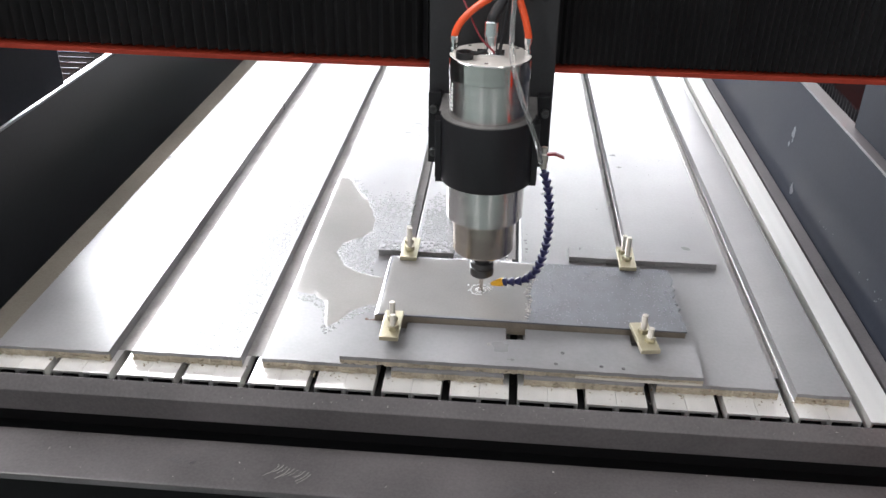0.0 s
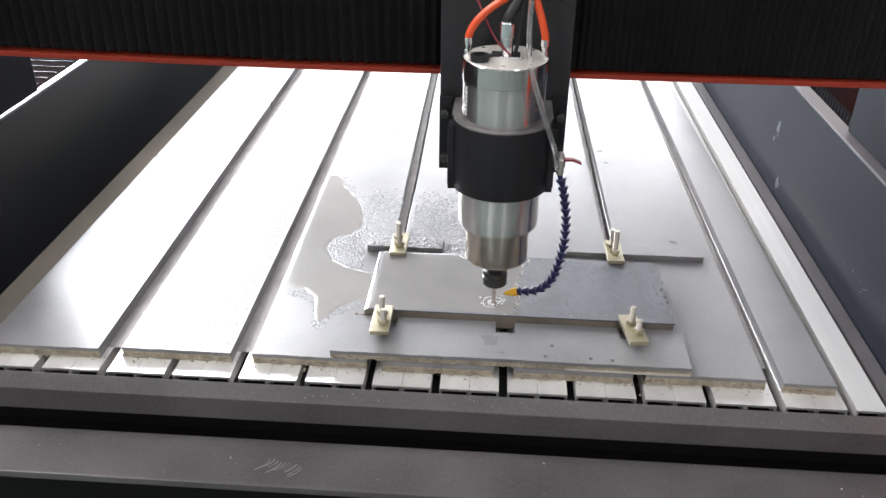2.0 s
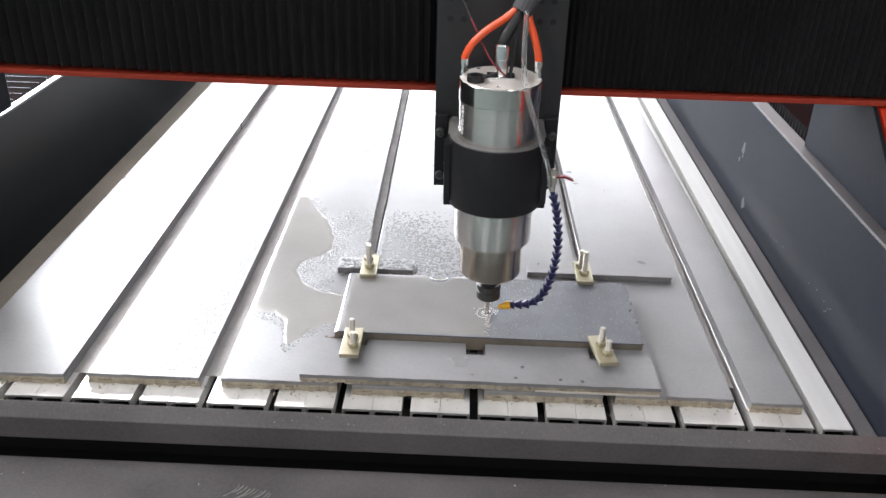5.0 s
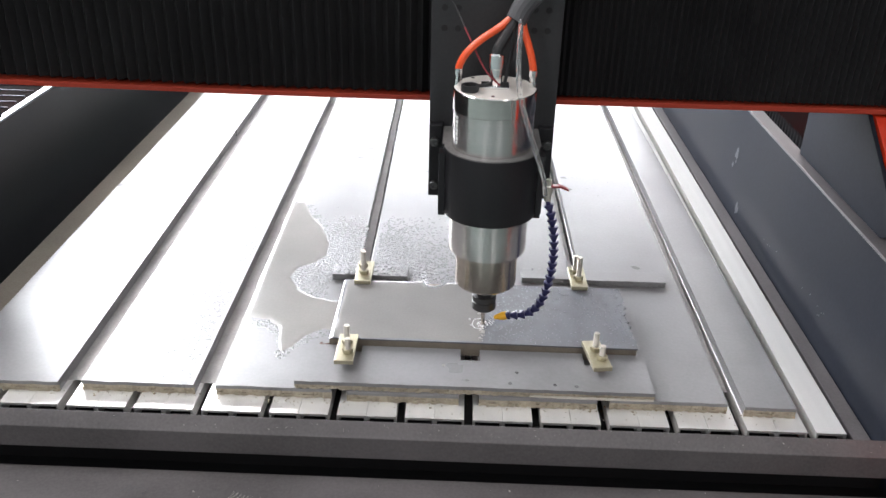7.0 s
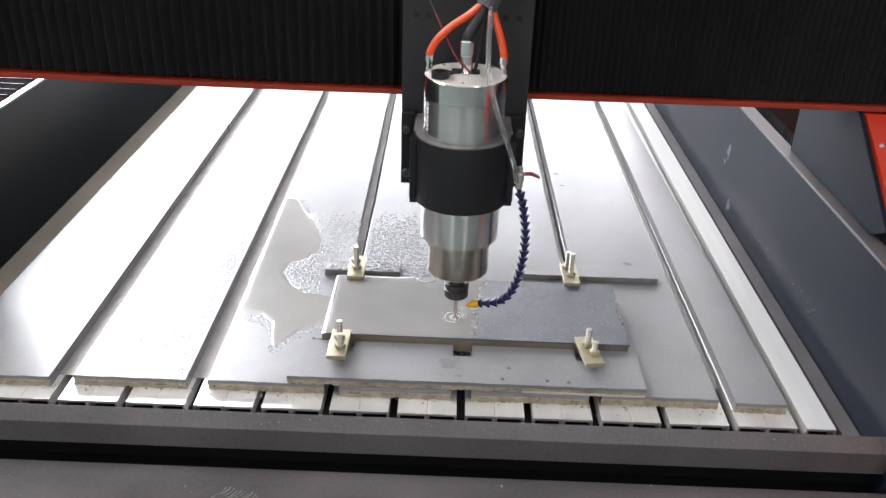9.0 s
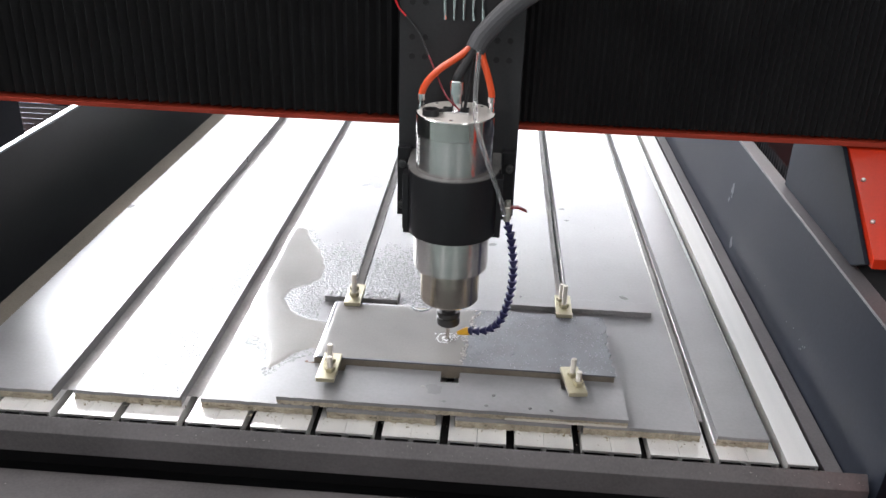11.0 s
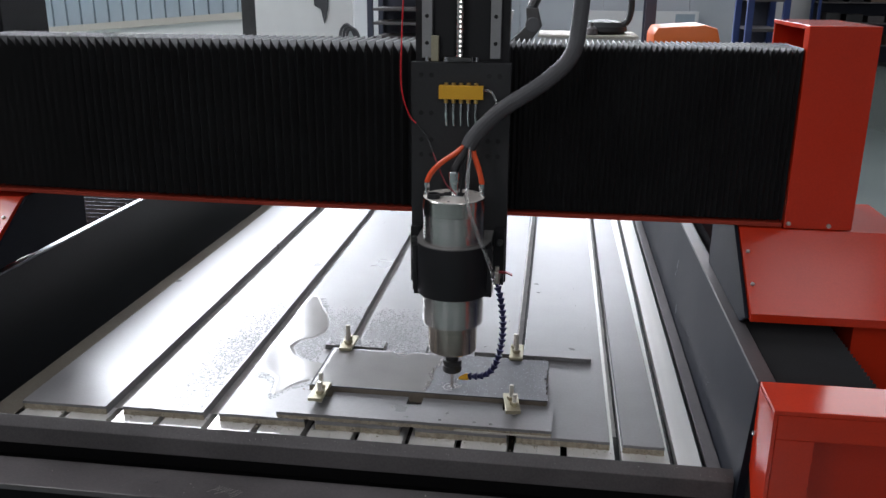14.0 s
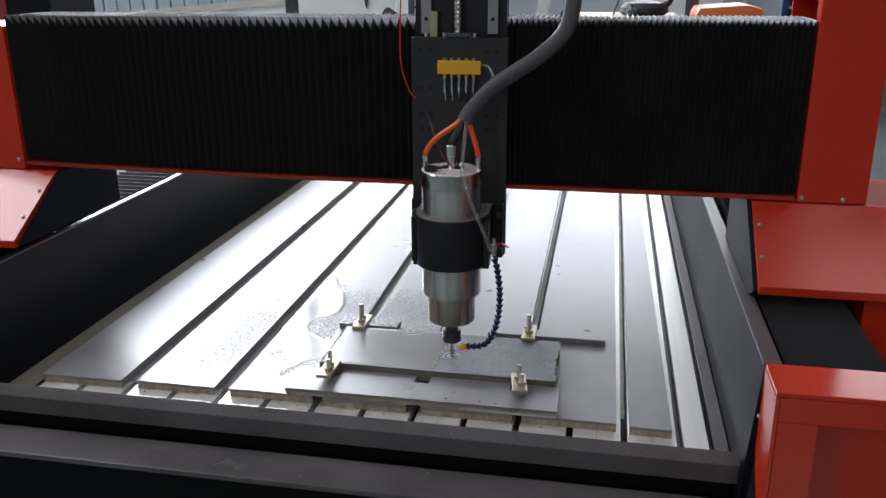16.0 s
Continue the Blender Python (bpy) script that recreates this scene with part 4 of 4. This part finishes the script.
def white_machine(x, y):
    m = thing("engraving_machine", "white machine with a black hood", "machine", at=(x, y, 0))
    part("cabinet", box(-0.34, 0.28, 0.0, 0.5, 0, 1.235, 0.02), WHITE, m, "white cabinet", True)
    part("worktop", box(-0.36, 0.29, -0.02, 0.52, 1.2355, 1.252, 0.004), CREAM, m, "beige worktop")
    part("hood", lathe([(0.135, 1.2525), (0.16, 1.272), (0.155, 1.30), (0.12, 1.33), (0.04, 1.345)], 24, (0.07, 0.2, 0)), RUBBER, m, "black hood", True)
    part("arm", tube([(0.18, 0.2, 1.30), (0.235, 0.2, 1.35), (0.24, 0.2, 1.5), (0.15, 0.25, 1.7)], 0.022, 10), RUBBER, m)
    part("lamp_stem", tube([(-0.13, 0.1, 1.2525), (-0.10, 0.1, 1.34), (-0.07, 0.1, 1.46), (0.05, 0.12, 1.6)], 0.006, 8), IRON, m)
    part("bottle", lathe([(0.035, 1.2525), (0.04, 1.26), (0.038, 1.29), (0.012, 1.31), (0.012, 1.33)], 16, (-0.01, 0.03, 0)), GREY_PAINT, m, "", True)


white_machine(0.565, 4.4)


def jointed_arm(x, y):
    m = thing("jointed_arm", "dark jointed machine arm with white covers", "machine", at=(x, y, 0))
    part("stand", box(-0.10, 0.10, -0.1, 0.1, 0, 1.18, 0.01), GREY_PAINT, m)
    part("lower_link", prism([(-0.10, 1.181), (0.04, 1.181), (0.13, 1.30), (0.10, 1.42), (0.02, 1.42), (0.03, 1.31)], "y", -0.05, 0.05, 0.008), IRON, m)
    part("joint_cover", lathe([(0.045, -0.075), (0.05, -0.07), (0.05, -0.052), (0.02, -0.0515)], 20, (0.07, 0, 1.31), "y"), CONDUIT, m, "", True)
    part("side_cover", prism([(-0.17, 1.181), (-0.11, 1.181), (-0.06, 1.40), (-0.14, 1.42)], "y", -0.06, 0.04, 0.006), WHITE, m, "white side cover")
    part("upper_link", tube([(0.06, 0.0, 1.421), (0.10, 0.02, 1.55), (0.04, 0.05, 1.7)], 0.035, 10), IRON, m)


jointed_arm(0.10, 4.5)
pale_screen = tagged(thing("partition", "pale blue-grey sheet partition against the hall wall", "partition"), kind="structure")
for k in range(4):
    part("sheet", box(-1.0 + 0.9 * k, -0.105 + 0.9 * k, 8.30, 8.34, 0, 2.15, 0.006), PALE_SHEET, pale_screen)
wall_panel = thing("display_panel", "white panel with a small blue notice", "panel", at=(1.05, 8.2, 0))
part("panel", box(-0.52, 0.74, 0, 0.04, 0, 1.285, 0.004), WHITE, wall_panel)
part("notice", box(0.50, 0.70, -0.006, -0.001, 1.17, 1.26), CLAD, wall_panel, "blue notice")
part("foot", box(-0.5, 0.7, -0.15, -0.002, 0, 0.06, 0.004), GREY_PAINT, wall_panel)


def column(x, y, w, h, m, name, label):
    c = bmesh.new()
    add_box(c, x - w / 2, x + w / 2, y - 0.10, y - 0.085, 0, h)
    add_box(c, x - w / 2, x + w / 2, y + 0.085, y + 0.10, 0, h)
    add_box(c, x - 0.008, x + 0.008, y - 0.0849, y + 0.0849, 0, h)
    return tagged(part(name, c, m), label, "column", kind="structure")


column(-2.90, 7.6, 0.15, 7.29, IRON, "column_1", "dark steel roof column")
column(0.99, 5.2, 0.075, 7.29, NAVY_STEEL, "column_2", "blue-grey steel column")
cab = thing("machine_cabinet", "dark steel cabinet with a dark red door", "cabinet", at=(-4.22, 5.0, 0))
part("body", box(-0.6, 0.42, -0.3, 0.3, 0, 1.9, 0.01), MATT_AND_SHADE, cab)
part("door", box(-0.55, 0.05, -0.315, -0.301, 0.1, 1.85, 0.004), DARK_RED, cab)
low = thing("partition_screen", "low pale partition beside the column", "partition", at=(-2.45, 7.2, 0))
part("sheet", box(-0.26, 0.75, -0.03, 0.03, 0, 1.6, 0.01), WHITE, low)
for k in range(3):
    part("rope_coil", tube([(0.64 + 0.035 * k, -0.08, 0.9), (0.63 + 0.035 * k, -0.08, 1.08), (0.70 + 0.03 * k, -0.09, 1.16 - 0.02 * k), (0.77 + 0.02 * k, -0.08, 1.06), (0.78 + 0.02 * k, -0.08, 0.9)], 0.016, 8), CONDUIT, low)
part("glove", prism([(0.43, 1.30), (0.36, 1.34), (0.36, 1.6), (0.52, 1.6), (0.50, 1.32), (0.46, 1.16)], "y", -0.06, -0.031, 0.006), CONDUIT, low, "grey work cloth hung over the top")


# ---- spray round the bit, which travels with it ----


def splash_ring():
    s = thing("water_splash", "white spray and ripples where the bit cuts", "water")
    rng = random.Random(17)
    for k in range(26):
        a, r = rng.uniform(0, 6.28), abs(rng.gauss(0.012, 0.008))
        w = rng.uniform(0.0005, 0.0017)
        ob = part("spray_drop", lathe([(w * 0.7, -w * 0.3), (w, 0.0), (w * 0.7, w * 0.5), (w * 0.2, w * 0.7)], 8), FOAM, s, "", True)
        ob.location = (r * math.cos(a), r * 0.8 * math.sin(a), 0.7937)
    for rr, hh in ((0.008, 0.0012), (0.017, 0.0008)):
        line = [(rr * (1 + rng.uniform(-0.15, 0.15)) * math.cos(a), rr * (1 + rng.uniform(-0.15, 0.15)) * math.sin(a), 0.7935) for a in [2 * math.pi * k / 13 for k in range(11)]]
        part("ripple", tube(line, hh * 0.6, 6, 3), FOAM, s, "", True)
    return s


SPLASH = splash_ring()

# where the spindle stands over the bed, time by time
MOVE = [
    (0, 0.0415, 0.2377, -0.0072),
    (0.5, 0.0333, 0.2119, -0.0053),
    (1, 0.0368, 0.2155, 0.0043),
    (1.5, 0.0783, 0.1888, 0.0040),
    (2, 0.0814, 0.1846, -0.0021),
    (2.5, 0.0808, 0.1867, -0.0055),
    (3, 0.0856, 0.1894, -0.0076),
    (3.5, 0.0940, 0.1844, -0.0087),
    (4, 0.1131, 0.1959, -0.0074),
    (6.5, 0.1210, 0.2330, -0.0070),
    (7, 0.1209, 0.2052, -0.0068),
    (7.5, 0.1045, 0.1743, -0.0068),
    (8, 0.0811, 0.1848, -0.0056),
    (8.5, 0.0815, 0.1863, 0.0053),
    (9, 0.0878, 0.2095, 0.0037),
    (11.5, 0.0897, 0.2311, -0.0092),
    (12, 0.0866, 0.2107, 0.0056),
    (12.5, 0.1188, 0.2085, 0.0041),
    (13, 0.1658, 0.1946, 0.0030),
    (13.5, 0.1702, 0.1886, -0.0016),
    (14, 0.1697, 0.1806, -0.0015),
    (14.5, 0.1697, 0.1903, -0.0043),
    (15, 0.1561, 0.1855, -0.0045),
    (15.5, 0.1412, 0.2055, -0.0019),
    (16, 0.1428, 0.2242, -0.0028),
]


def motions():
    walk(GANTRY, [(t, pose(0, y, 0)) for t, x, y, z in MOVE])
    walk(CARRIAGE, [(t, pose(x, y, z)) for t, x, y, z in MOVE])
    walk(SPLASH, [(t, pose(x, y, 0)) for t, x, y, z in MOVE])


motions()
